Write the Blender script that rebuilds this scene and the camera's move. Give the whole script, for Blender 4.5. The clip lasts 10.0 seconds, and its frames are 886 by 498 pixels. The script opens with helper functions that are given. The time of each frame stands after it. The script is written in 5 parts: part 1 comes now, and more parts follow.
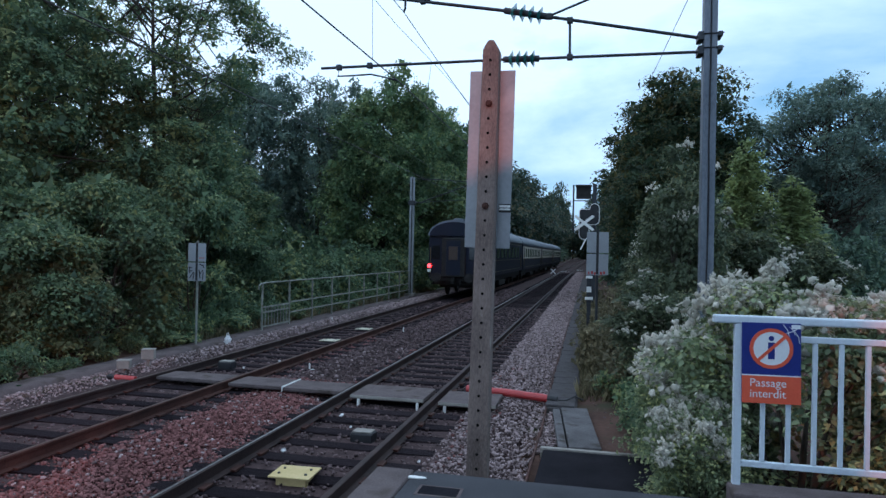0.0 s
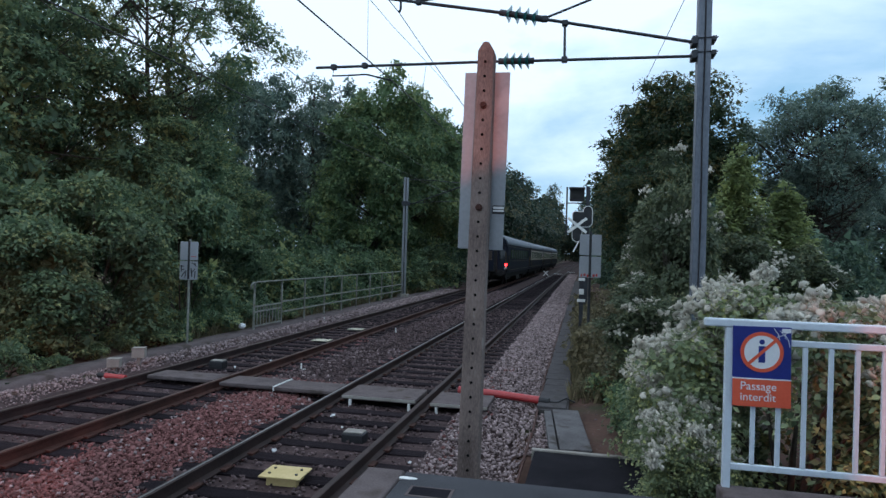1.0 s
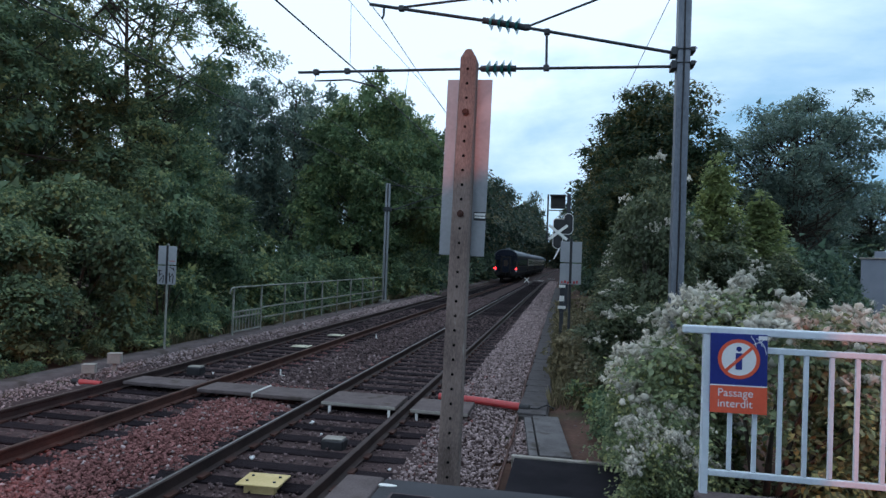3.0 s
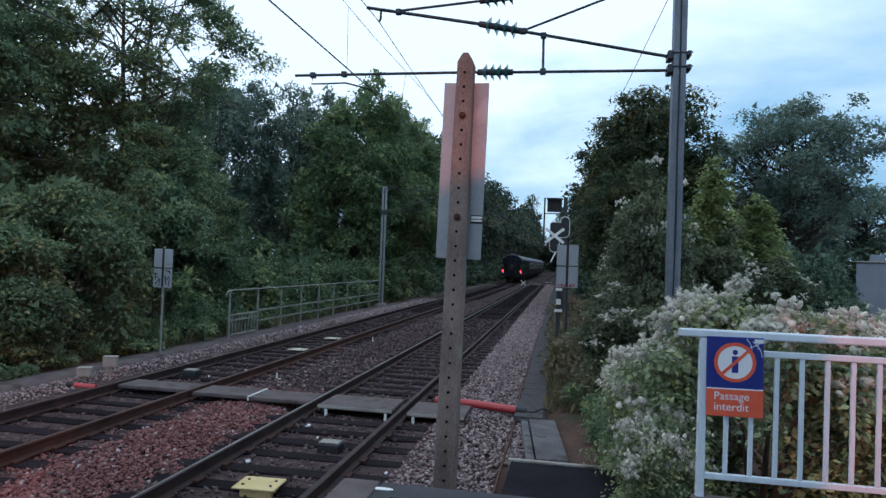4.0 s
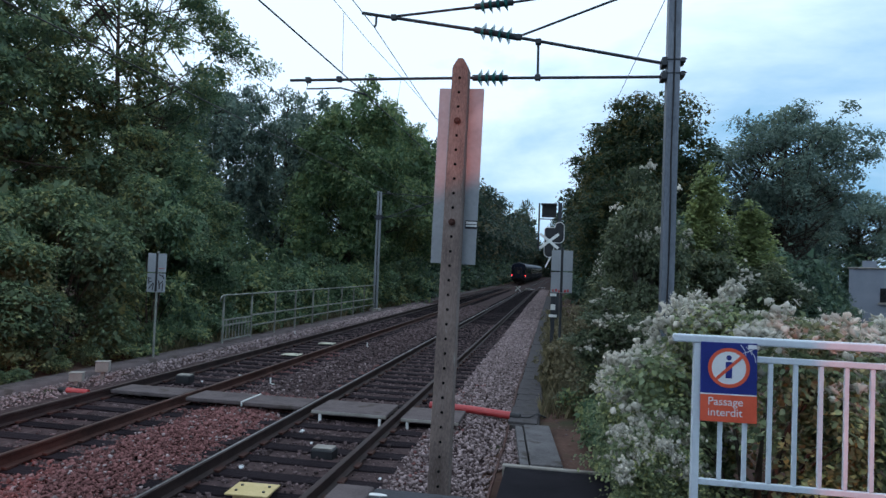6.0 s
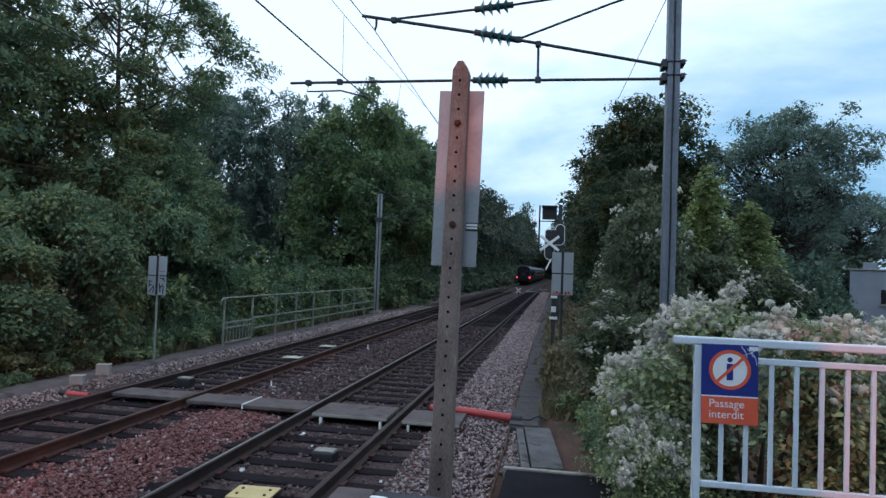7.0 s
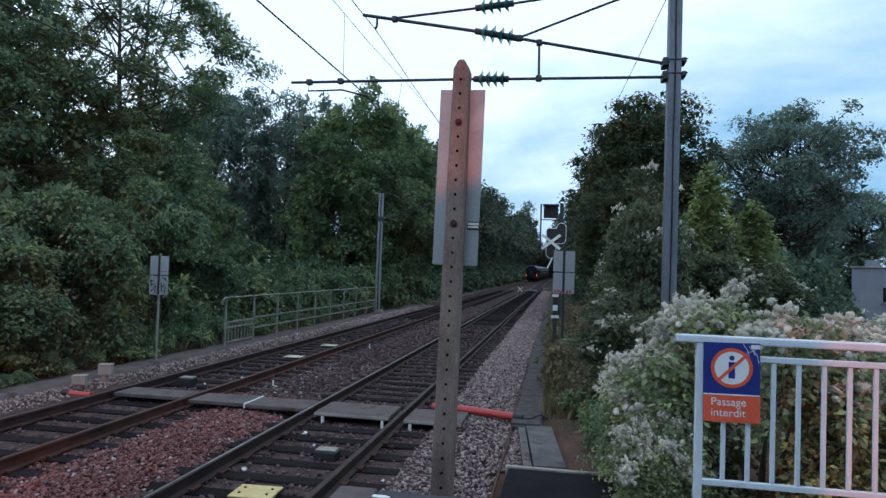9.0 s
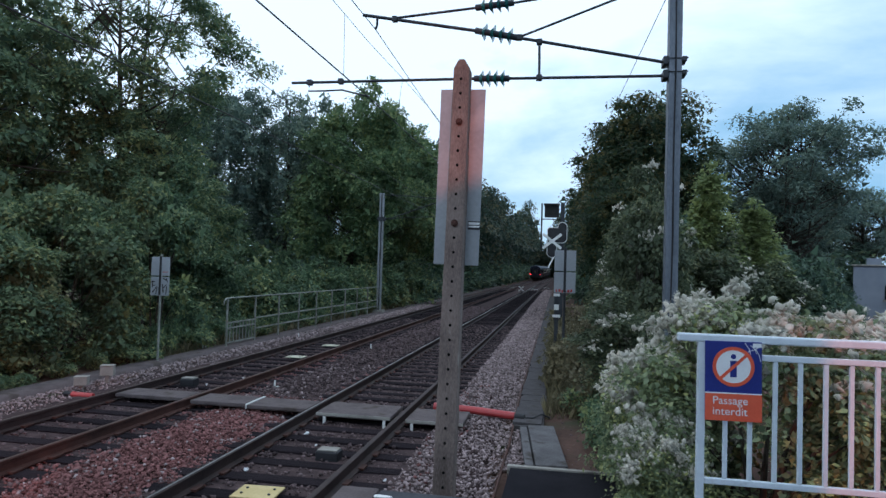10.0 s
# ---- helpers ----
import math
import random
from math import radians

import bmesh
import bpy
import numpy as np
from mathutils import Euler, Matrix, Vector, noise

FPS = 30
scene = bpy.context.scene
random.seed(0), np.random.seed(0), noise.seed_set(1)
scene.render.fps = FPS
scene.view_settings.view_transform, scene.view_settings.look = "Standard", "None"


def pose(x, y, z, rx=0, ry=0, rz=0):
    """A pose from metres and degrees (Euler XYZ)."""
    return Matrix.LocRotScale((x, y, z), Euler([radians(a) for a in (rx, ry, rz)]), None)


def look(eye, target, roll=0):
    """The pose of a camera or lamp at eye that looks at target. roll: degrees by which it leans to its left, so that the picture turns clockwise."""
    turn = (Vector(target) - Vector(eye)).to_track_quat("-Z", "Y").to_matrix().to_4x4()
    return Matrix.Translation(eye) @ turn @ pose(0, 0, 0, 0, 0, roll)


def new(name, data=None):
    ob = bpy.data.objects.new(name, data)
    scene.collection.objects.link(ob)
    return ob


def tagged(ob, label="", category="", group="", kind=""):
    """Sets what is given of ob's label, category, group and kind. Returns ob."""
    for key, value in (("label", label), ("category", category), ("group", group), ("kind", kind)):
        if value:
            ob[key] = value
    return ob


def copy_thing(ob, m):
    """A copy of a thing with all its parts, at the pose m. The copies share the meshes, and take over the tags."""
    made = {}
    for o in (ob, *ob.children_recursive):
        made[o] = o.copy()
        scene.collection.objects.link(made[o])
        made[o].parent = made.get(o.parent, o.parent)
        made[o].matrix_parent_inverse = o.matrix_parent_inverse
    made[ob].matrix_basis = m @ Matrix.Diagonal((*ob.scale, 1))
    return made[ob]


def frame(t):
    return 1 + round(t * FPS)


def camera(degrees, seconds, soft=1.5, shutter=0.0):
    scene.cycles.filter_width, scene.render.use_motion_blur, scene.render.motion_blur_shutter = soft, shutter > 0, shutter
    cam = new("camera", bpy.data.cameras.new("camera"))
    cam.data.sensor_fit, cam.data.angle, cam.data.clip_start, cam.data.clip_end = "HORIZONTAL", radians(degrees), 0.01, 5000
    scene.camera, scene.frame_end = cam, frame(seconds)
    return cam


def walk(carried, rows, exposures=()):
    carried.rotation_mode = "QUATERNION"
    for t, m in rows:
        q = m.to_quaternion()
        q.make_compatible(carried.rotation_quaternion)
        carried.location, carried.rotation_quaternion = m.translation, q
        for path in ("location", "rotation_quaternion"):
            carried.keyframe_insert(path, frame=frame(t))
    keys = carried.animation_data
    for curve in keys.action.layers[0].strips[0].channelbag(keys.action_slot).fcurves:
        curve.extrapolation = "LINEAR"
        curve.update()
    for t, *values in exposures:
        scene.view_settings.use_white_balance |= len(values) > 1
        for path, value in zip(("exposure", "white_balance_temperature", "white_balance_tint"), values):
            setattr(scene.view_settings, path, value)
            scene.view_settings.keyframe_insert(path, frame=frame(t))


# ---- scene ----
cam = camera(68.57, 10.0, soft=1.45)
EYE = (0.0, 0.0, 2.304)


def held(yaw, pitch, roll):
    """Hand-held camera on the platform: turn to the left, tilt up, lean."""
    return pose(*EYE, 90 + pitch, 0, yaw) @ pose(0, 0, 0, 0, 0, roll)


walk(cam, [
    (0.0, held(12.655, 0.345, 1.169)), (0.5, held(12.372, 0.303, 1.525)), (1.0, held(12.054, 0.443, 1.719)),
    (1.5, held(11.494, 0.589, 1.884)), (2.0, held(11.02, 0.762, 1.985)), (2.5, held(10.664, 0.895, 2.036)),
    (4.0, held(10.151, 1.331, 2.131)), (4.5, held(9.976, 1.413, 2.129)), (5.0, held(9.743, 1.486, 2.22)),
    (5.5, held(9.69, 1.652, 2.27)), (7.0, held(9.754, 2.003, 2.143)), (7.5, held(9.777, 2.085, 2.117)),
    (8.0, held(9.798, 2.103, 2.121)), (8.5, held(9.814, 2.011, 2.119)), (9.0, held(9.87, 1.908, 1.981)),
    (9.5, held(9.911, 1.879, 1.864)), (10.0, held(9.959, 1.883, 1.757))],
    exposures=[(0.0, -0.02, 5850, 9), (0.5, 0.0, 6150, 10), (1.0, 0.0, 6380, 10), (1.5, 0.0, 6430, 10), (2.0, 0.0, 6350, 10), (4.0, 0.0, 6280, 10), (7.0, 0.02, 6300, 10), (10.0, 0.02, 6300, 10)])

# ---- sky and light: dusk under broken cloud ----
world = bpy.data.worlds.new("dusk_sky")
scene.world = world
world.use_nodes = True
wt = world.node_tree
wt.nodes.clear()


def wnode(kind, **kw):
    n = wt.nodes.new(kind)
    for k, v in kw.items():
        n.inputs[k].default_value = v
    return n


w_out = wt.nodes.new("ShaderNodeOutputWorld")
w_bg = wt.nodes.new("ShaderNodeBackground")
w_sky = wt.nodes.new("ShaderNodeTexSky")
w_sky.sky_type, w_sky.sun_disc = "NISHITA", False
w_sky.sun_elevation, w_sky.sun_rotation = radians(8), radians(-60)
w_co = wt.nodes.new("ShaderNodeTexCoord")
w_map = wt.nodes.new("ShaderNodeMapping")
w_map.inputs["Scale"].default_value = (1.0, 1.0, 2.9)
w_map.inputs["Location"].default_value = (0.35, 0.2, 0.1)
w_noise = wnode("ShaderNodeTexNoise", Scale=2.1, Detail=7.0, Roughness=0.55, Distortion=0.3)
w_ramp = wt.nodes.new("ShaderNodeValToRGB")
w_ramp.color_ramp.elements[0].position, w_ramp.color_ramp.elements[1].position = 0.34, 0.63
w_sep = wt.nodes.new("ShaderNodeSeparateXYZ")
w_hi = wt.nodes.new("ShaderNodeMapRange")
w_hi.inputs["From Min"].default_value, w_hi.inputs["From Max"].default_value = 0.10, 0.60
w_hi.interpolation_type = "SMOOTHSTEP"
w_add = wt.nodes.new("ShaderNodeMath")
w_add.operation, w_add.use_clamp = "MULTIPLY_ADD", True
w_blue = wt.nodes.new("ShaderNodeMix")
w_blue.data_type = "RGBA"
w_blue.inputs[0].default_value = 0.9
w_blue.inputs[7].default_value = (0.31, 0.61, 0.91, 1)
w_gain = wt.nodes.new("ShaderNodeVectorMath")
w_gain.operation = "SCALE"
w_gain.inputs["Scale"].default_value = 0.12
w_mix = wt.nodes.new("ShaderNodeMix")
w_mix.data_type = "RGBA"
w_mix.inputs[7].default_value = (0.94, 1.15, 1.38, 1)
wl = wt.links.new
wl(w_co.outputs["Generated"], w_map.inputs[0])
wl(w_map.outputs[0], w_noise.inputs["Vector"])
wl(w_noise.outputs[0], w_ramp.inputs[0])
wl(w_co.outputs["Generated"], w_sep.inputs[0])
wl(w_sep.outputs["Z"], w_hi.inputs["Value"])
wl(w_ramp.outputs[0], w_add.inputs[0])
w_add.inputs[1].default_value = 0.9
w_west = wt.nodes.new("ShaderNodeMath")
w_west.operation = "MULTIPLY_ADD"
wl(w_sep.outputs["X"], w_west.inputs[0])
w_west.inputs[1].default_value = -0.75
wl(w_hi.outputs[0], w_west.inputs[2])
wl(w_west.outputs[0], w_add.inputs[2])
wl(w_sky.outputs[0], w_gain.inputs[0])
wl(w_gain.outputs[0], w_blue.inputs[6])
wl(w_blue.outputs[2], w_mix.inputs[6])
wl(w_add.outputs[0], w_mix.inputs[0])
wl(w_mix.outputs[2], w_bg.inputs[0])
w_bg.inputs[1].default_value = 1.0
wl(w_bg.outputs[0], w_out.inputs[0])

sun = new("sun", bpy.data.lights.new("sun", "SUN"))
sun.data.energy, sun.data.angle, sun.data.color = 0.18, radians(40), (1.0, 0.95, 0.9)
sun.matrix_world = look((-30, 20, 30), (0, 15, 0))

# station lamp behind the camera, partly blocked by the added lamp screens
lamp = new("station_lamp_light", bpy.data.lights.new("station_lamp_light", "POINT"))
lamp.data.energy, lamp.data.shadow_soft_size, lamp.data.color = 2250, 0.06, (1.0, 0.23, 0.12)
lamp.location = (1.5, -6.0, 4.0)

# ---- materials ----


def material(name, a, b, scale=6.0, rough=0.8, metal=0.0, bump=0.0, fine=60.0, spots=None, island=0.0, obj=0.0, detail=6.0, stretch=(1, 1, 1)):
    """Procedural surface: broad and fine variation between colours a and b, optional stains, relief."""
    m = bpy.data.materials.new(name)
    m.use_nodes = True
    nt = m.node_tree
    lk = nt.links.new
    bs = nt.nodes["Principled BSDF"]
    co = nt.nodes.new("ShaderNodeTexCoord")
    mp = nt.nodes.new("ShaderNodeMapping")
    mp.inputs["Scale"].default_value = stretch
    lk(co.outputs["Object"], mp.inputs[0])
    n1 = nt.nodes.new("ShaderNodeTexNoise")
    n1.inputs["Scale"].default_value, n1.inputs["Detail"].default_value = scale, detail
    n2 = nt.nodes.new("ShaderNodeTexNoise")
    n2.inputs["Scale"].default_value, n2.inputs["Detail"].default_value = fine, 4.0
    lk(mp.outputs[0], n1.inputs["Vector"])
    lk(mp.outputs[0], n2.inputs["Vector"])
    add = nt.nodes.new("ShaderNodeMath")
    add.operation = "MULTIPLY_ADD"
    lk(n2.outputs[0], add.inputs[0])
    add.inputs[1].default_value = 0.6
    lk(n1.outputs[0], add.inputs[2])
    last = add
    for kind, amount in (("ShaderNodeNewGeometry", island), ("ShaderNodeObjectInfo", obj)):
        if amount:
            gi = nt.nodes.new(kind)
            mm = nt.nodes.new("ShaderNodeMath")
            mm.operation = "MULTIPLY_ADD"
            lk(gi.outputs["Random Per Island" if island and kind.endswith("Geometry") else "Random"], mm.inputs[0])
            mm.inputs[1].default_value = amount
            lk(last.outputs[0], mm.inputs[2])
            last = mm
    mr = nt.nodes.new("ShaderNodeMapRange")
    mid = 0.8 + (island + obj) * 0.5
    wide = 0.28 + (island + obj) * 0.5
    mr.inputs["From Min"].default_value, mr.inputs["From Max"].default_value = mid - wide, mid + wide
    lk(last.outputs[0], mr.inputs["Value"])
    mx = nt.nodes.new("ShaderNodeMix")
    mx.data_type = "RGBA"
    mx.inputs[6].default_value, mx.inputs[7].default_value = (*a, 1), (*b, 1)
    lk(mr.outputs[0], mx.inputs[0])
    col = mx.outputs[2]
    if spots:
        n3 = nt.nodes.new("ShaderNodeTexNoise")
        n3.inputs["Scale"].default_value, n3.inputs["Detail"].default_value = spots[1], 5.0
        lk(mp.outputs[0], n3.inputs["Vector"])
        r3 = nt.nodes.new("ShaderNodeMapRange")
        r3.inputs["From Min"].default_value, r3.inputs["From Max"].default_value = spots[2], spots[2] + 0.12
        lk(n3.outputs[0], r3.inputs["Value"])
        m3 = nt.nodes.new("ShaderNodeMix")
        m3.data_type = "RGBA"
        m3.inputs[7].default_value = (*spots[0], 1)
        lk(r3.outputs[0], m3.inputs[0])
        lk(col, m3.inputs[6])
        col = m3.outputs[2]
    lk(col, bs.inputs["Base Color"])
    bs.inputs["Roughness"].default_value, bs.inputs["Metallic"].default_value = rough, metal
    bs.inputs["Specular IOR Level"].default_value = 0.15 if rough > 0.75 else 0.3 if rough > 0.45 else 0.5
    if bump:
        bp = nt.nodes.new("ShaderNodeBump")
        bp.inputs["Strength"].default_value, bp.inputs["Distance"].default_value = bump, 0.02
        lk(add.outputs[0], bp.inputs["Height"])
        lk(bp.outputs[0], bs.inputs["Normal"])
    return m


def leaf_material(name, a, b, c, rough=0.5, through_light=0.42):
    """Leaves: each one its own tone between a and b, a few in c, some light passing through."""
    m = bpy.data.materials.new(name)
    m.use_nodes = True
    nt = m.node_tree
    lk = nt.links.new
    bs = nt.nodes["Principled BSDF"]
    gi = nt.nodes.new("ShaderNodeNewGeometry")
    co = nt.nodes.new("ShaderNodeTexCoord")
    nz = nt.nodes.new("ShaderNodeTexNoise")
    nz.inputs["Scale"].default_value = 0.55
    lk(co.outputs["Object"], nz.inputs["Vector"])
    ad = nt.nodes.new("ShaderNodeMath")
    ad.operation = "MULTIPLY_ADD"
    lk(gi.outputs["Random Per Island"], ad.inputs[0])
    ad.inputs[1].default_value = 0.5
    lk(nz.outputs[0], ad.inputs[2])
    rp = nt.nodes.new("ShaderNodeValToRGB")
    e = rp.color_ramp.elements
    e[0].position, e[0].color = 0.42, (*a, 1)
    e[1].position, e[1].color = 0.86, (*b, 1)
    e2 = e.new(1.0)
    e2.color = (*c, 1)
    lk(ad.outputs[0], rp.inputs[0])
    lk(rp.outputs[0], bs.inputs["Base Color"])
    bs.inputs["Roughness"].default_value = rough
    bs.inputs["Specular IOR Level"].default_value = 0.25
    tr = nt.nodes.new("ShaderNodeBsdfTranslucent")
    lk(rp.outputs[0], tr.inputs[0])
    ms = nt.nodes.new("ShaderNodeMixShader")
    ms.inputs[0].default_value = through_light
    lk(bs.outputs[0], ms.inputs[1])
    lk(tr.outputs[0], ms.inputs[2])
    lk(ms.outputs[0], nt.nodes["Material Output"].inputs[0])
    return m


def glow_material(name, color, strength):
    m = bpy.data.materials.new(name)
    m.use_nodes = True
    bs = m.node_tree.nodes["Principled BSDF"]
    bs.inputs["Base Color"].default_value = (*color, 1)
    bs.inputs["Emission Color"].default_value = (*color, 1)
    bs.inputs["Emission Strength"].default_value = strength
    return m


M_soil = material("verge_soil", (0.045, 0.027, 0.021), (0.115, 0.066, 0.052), 0.8, 0.95, bump=0.6, fine=14, spots=((0.045, 0.05, 0.028), 0.7, 0.56))
M_bed = material("ballast_bed", (0.026, 0.017, 0.0175), (0.085, 0.056, 0.056), 5, 0.95, bump=1.0, fine=24)
M_stone_grey = material("ballast_grey_pink", (0.075, 0.055, 0.055), (0.45, 0.352, 0.35), 9, 0.9, island=1.6, fine=50)
M_stone_red = material("ballast_rust_red", (0.05, 0.020, 0.019), (0.30, 0.138, 0.132), 0.9, 0.9, island=1.4, fine=50)
M_stone_dark = material("ballast_oily", (0.024, 0.017, 0.018), (0.18, 0.128, 0.130), 3, 0.85, island=1.6, fine=50)
M_sleeper = material("creosoted_wood", (0.007, 0.0055, 0.0075), (0.032, 0.024, 0.028), 3, 0.9, bump=0.9, fine=30, obj=0.5, stretch=(1, 7, 7))
M_rail = material("rusty_rail", (0.034, 0.016, 0.013), (0.105, 0.046, 0.036), 3, 0.7, metal=0.3, bump=0.2, fine=45)
M_rail_dark = material("dark_brown_rail", (0.022, 0.015, 0.015), (0.065, 0.041, 0.038), 3, 0.65, metal=0.3, bump=0.2, fine=45)
M_railtop = material("worn_rail_head", (0.16, 0.155, 0.155), (0.32, 0.31, 0.31), 2, 0.4, metal=0.9, fine=30, stretch=(6, 0.3, 6))
M_railtop_dull = material("dull_rail_head", (0.055, 0.035, 0.028), (0.14, 0.10, 0.085), 2, 0.5, metal=0.6, fine=30, stretch=(6, 0.3, 6))
M_concrete = material("weathered_concrete", (0.20, 0.18, 0.16), (0.36, 0.34, 0.31), 2.5, 0.9, bump=0.3, fine=70, spots=((0.13, 0.12, 0.11), 3.5, 0.58))
M_concrete_dark = material("dirty_concrete", (0.064, 0.051, 0.051), (0.160, 0.130, 0.130), 2.5, 0.9, bump=0.35, fine=60, spots=((0.07, 0.055, 0.05), 2.5, 0.56))
M_trough = material("grimy_trough_concrete", (0.038, 0.035, 0.037), (0.10, 0.092, 0.095), 2.5, 0.9, bump=0.35, fine=60, spots=((0.05, 0.045, 0.042), 2.5, 0.56))
M_slab = material("worn_trough_concrete", (0.068, 0.064, 0.066), (0.16, 0.152, 0.157), 3.0, 0.9, bump=0.4, fine=60, spots=((0.06, 0.052, 0.048), 4.5, 0.55))
M_asphalt = material("platform_asphalt", (0.04, 0.041, 0.046), (0.085, 0.085, 0.095), 1.6, 0.85, bump=0.5, fine=160, spots=((0.12, 0.12, 0.125), 1.2, 0.63))
M_tarmac = material("dark_tarmac", (0.009, 0.009, 0.012), (0.025, 0.023, 0.028), 2.0, 0.8, bump=0.5, fine=120)
M_tarmac.node_tree.nodes["Principled BSDF"].inputs["Specular IOR Level"].default_value = 0.03
M_sleeper.node_tree.nodes["Principled BSDF"].inputs["Specular IOR Level"].default_value = 0.06
M_post = material("post_concrete", (0.086, 0.066, 0.060), (0.265, 0.206, 0.184), 4.5, 0.92, bump=0.5, fine=90, spots=((0.36, 0.33, 0.29), 9, 0.66), stretch=(1, 1, 0.35))
M_steel = material("galvanised_steel", (0.09, 0.105, 0.13), (0.19, 0.21, 0.245), 2.5, 0.55, metal=0.4, bump=0.1, fine=40, spots=((0.10, 0.105, 0.12), 3, 0.6), stretch=(1, 1, 0.3))
M_dark_steel = material("dark_tube_steel", (0.022, 0.025, 0.031), (0.055, 0.060, 0.068), 4, 0.5, metal=0.3, fine=40)
M_glass = material("insulator_glass", (0.014, 0.085, 0.085), (0.03, 0.14, 0.14), 4, 0.2)
M_wire = material("copper_wire", (0.03, 0.03, 0.034), (0.06, 0.06, 0.066), 4, 0.5, metal=0.5)
M_plate = material("grey_sheet_metal", (0.22, 0.235, 0.255), (0.31, 0.325, 0.345), 1.6, 0.45, metal=0.35, fine=30, spots=((0.34, 0.34, 0.36), 2.2, 0.62))
M_fence_paint = material("pale_blue_grey_paint", (0.50, 0.56, 0.62), (0.62, 0.68, 0.74), 3, 0.4, bump=0.06, fine=40, spots=((0.42, 0.45, 0.48), 7, 0.66))
M_far_fence = material("old_cream_paint", (0.13, 0.135, 0.115), (0.30, 0.305, 0.27), 4, 0.6, fine=40, spots=((0.2, 0.15, 0.11), 6, 0.6))
M_red_tube = material("red_plastic_tube", (0.30, 0.024, 0.028), (0.42, 0.045, 0.045), 5, 0.4, fine=40, spots=((0.35, 0.06, 0.05), 6, 0.62))
M_black = material("black_rubber", (0.012, 0.012, 0.014), (0.03, 0.03, 0.034), 6, 0.5)
M_hole = material("dark_hole", (0.003, 0.003, 0.003), (0.006, 0.006, 0.006), 6, 1.0)
M_yellow = material("yellow_painted_steel", (0.47, 0.36, 0.15), (0.61, 0.475, 0.24), 5, 0.6, fine=40, spots=((0.36, 0.30, 0.15), 8, 0.64))
M_pale = material("pale_plate_paint", (0.42, 0.40, 0.30), (0.58, 0.56, 0.44), 5, 0.6, fine=40, spots=((0.30, 0.27, 0.2), 8, 0.64))
M_white = material("white_paint", (0.62, 0.62, 0.6), (0.78, 0.78, 0.76), 5, 0.6, fine=50, spots=((0.42, 0.4, 0.37), 8, 0.62))
M_paper = material("white_litter", (0.6, 0.6, 0.6), (0.8, 0.8, 0.82), 9, 0.8)
M_sign_blue = material("sign_blue", (0.012, 0.022, 0.16), (0.02, 0.035, 0.22), 3, 0.35)
M_sign_orange = material("sign_orange", (0.62, 0.085, 0.04), (0.72, 0.12, 0.06), 3, 0.4)
M_sign_white = material("sign_white", (0.66, 0.68, 0.70), (0.76, 0.78, 0.80), 3, 0.35)
M_bark = material("grey_bark", (0.035, 0.03, 0.025), (0.10, 0.085, 0.07), 6, 0.95, bump=0.8, fine=30, stretch=(1, 1, 0.3))
M_train_blue = material("midnight_blue_coach_paint", (0.002, 0.0045, 0.016), (0.004, 0.008, 0.026), 1.5, 0.5, fine=20)
M_train_roof = material("grey_coach_roof", (0.10, 0.115, 0.14), (0.17, 0.195, 0.225), 1.5, 0.6, fine=20)
M_cream = material("cream_coach_paint", (0.50, 0.45, 0.38), (0.60, 0.55, 0.47), 1.5, 0.35, fine=20)
M_gold = material("brass_lining", (0.20, 0.14, 0.06), (0.30, 0.21, 0.09), 4, 0.35, metal=0.8)
M_window = material("dark_coach_glass", (0.01, 0.011, 0.013), (0.02, 0.022, 0.026), 2, 0.06)
M_door_glass = material("dim_door_window", (0.035, 0.02, 0.014), (0.06, 0.035, 0.025), 3, 0.3)
M_bogie = material("oily_underframe", (0.010, 0.010, 0.011), (0.03, 0.028, 0.027), 5, 0.7)
M_tail = glow_material("red_tail_light", (1.0, 0.02, 0.025), 11.0)
M_screen = material("grey_lamp_screen", (0.26, 0.29, 0.35), (0.34, 0.37, 0.43), 1.2, 0.9, bump=0.15, fine=40)
M_house = material("blue_grey_house_wall", (0.19, 0.215, 0.26), (0.25, 0.275, 0.325), 1.2, 0.9, bump=0.15, fine=40)
L_dark = leaf_material("deep_green_leaves", (0.042, 0.075, 0.059), (0.110, 0.173, 0.111), (0.178, 0.219, 0.119))
L_mid = leaf_material("mid_green_leaves", (0.054, 0.097, 0.052), (0.142, 0.219, 0.100), (0.249, 0.297, 0.124))
L_blue = leaf_material("blue_green_leaves", (0.068, 0.108, 0.101), (0.149, 0.215, 0.172), (0.220, 0.275, 0.197))
L_autumn = leaf_material("turning_leaves", (0.024, 0.045, 0.038), (0.062, 0.094, 0.062), (0.165, 0.138, 0.074))
# darkest leaf tones: the shade on the right-hand limes is put into the colour
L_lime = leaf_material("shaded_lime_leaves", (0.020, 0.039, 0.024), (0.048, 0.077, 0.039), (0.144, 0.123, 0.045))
L_near = leaf_material("fresh_green_leaves", (0.052, 0.093, 0.060), (0.153, 0.228, 0.121), (0.297, 0.321, 0.138))
L_light = leaf_material("yellow_green_leaves", (0.111, 0.150, 0.065), (0.221, 0.273, 0.111), (0.351, 0.390, 0.156))
L_clem = leaf_material("climber_leaves", (0.113, 0.154, 0.091), (0.279, 0.333, 0.183), (0.534, 0.546, 0.243))
L_tall = leaf_material("grey_green_leaves", (0.050, 0.070, 0.044), (0.125, 0.155, 0.090), (0.250, 0.255, 0.136))
L_pale = leaf_material("pale_yellowing_leaves", (0.07, 0.10, 0.055), (0.17, 0.20, 0.10), (0.32, 0.32, 0.15))
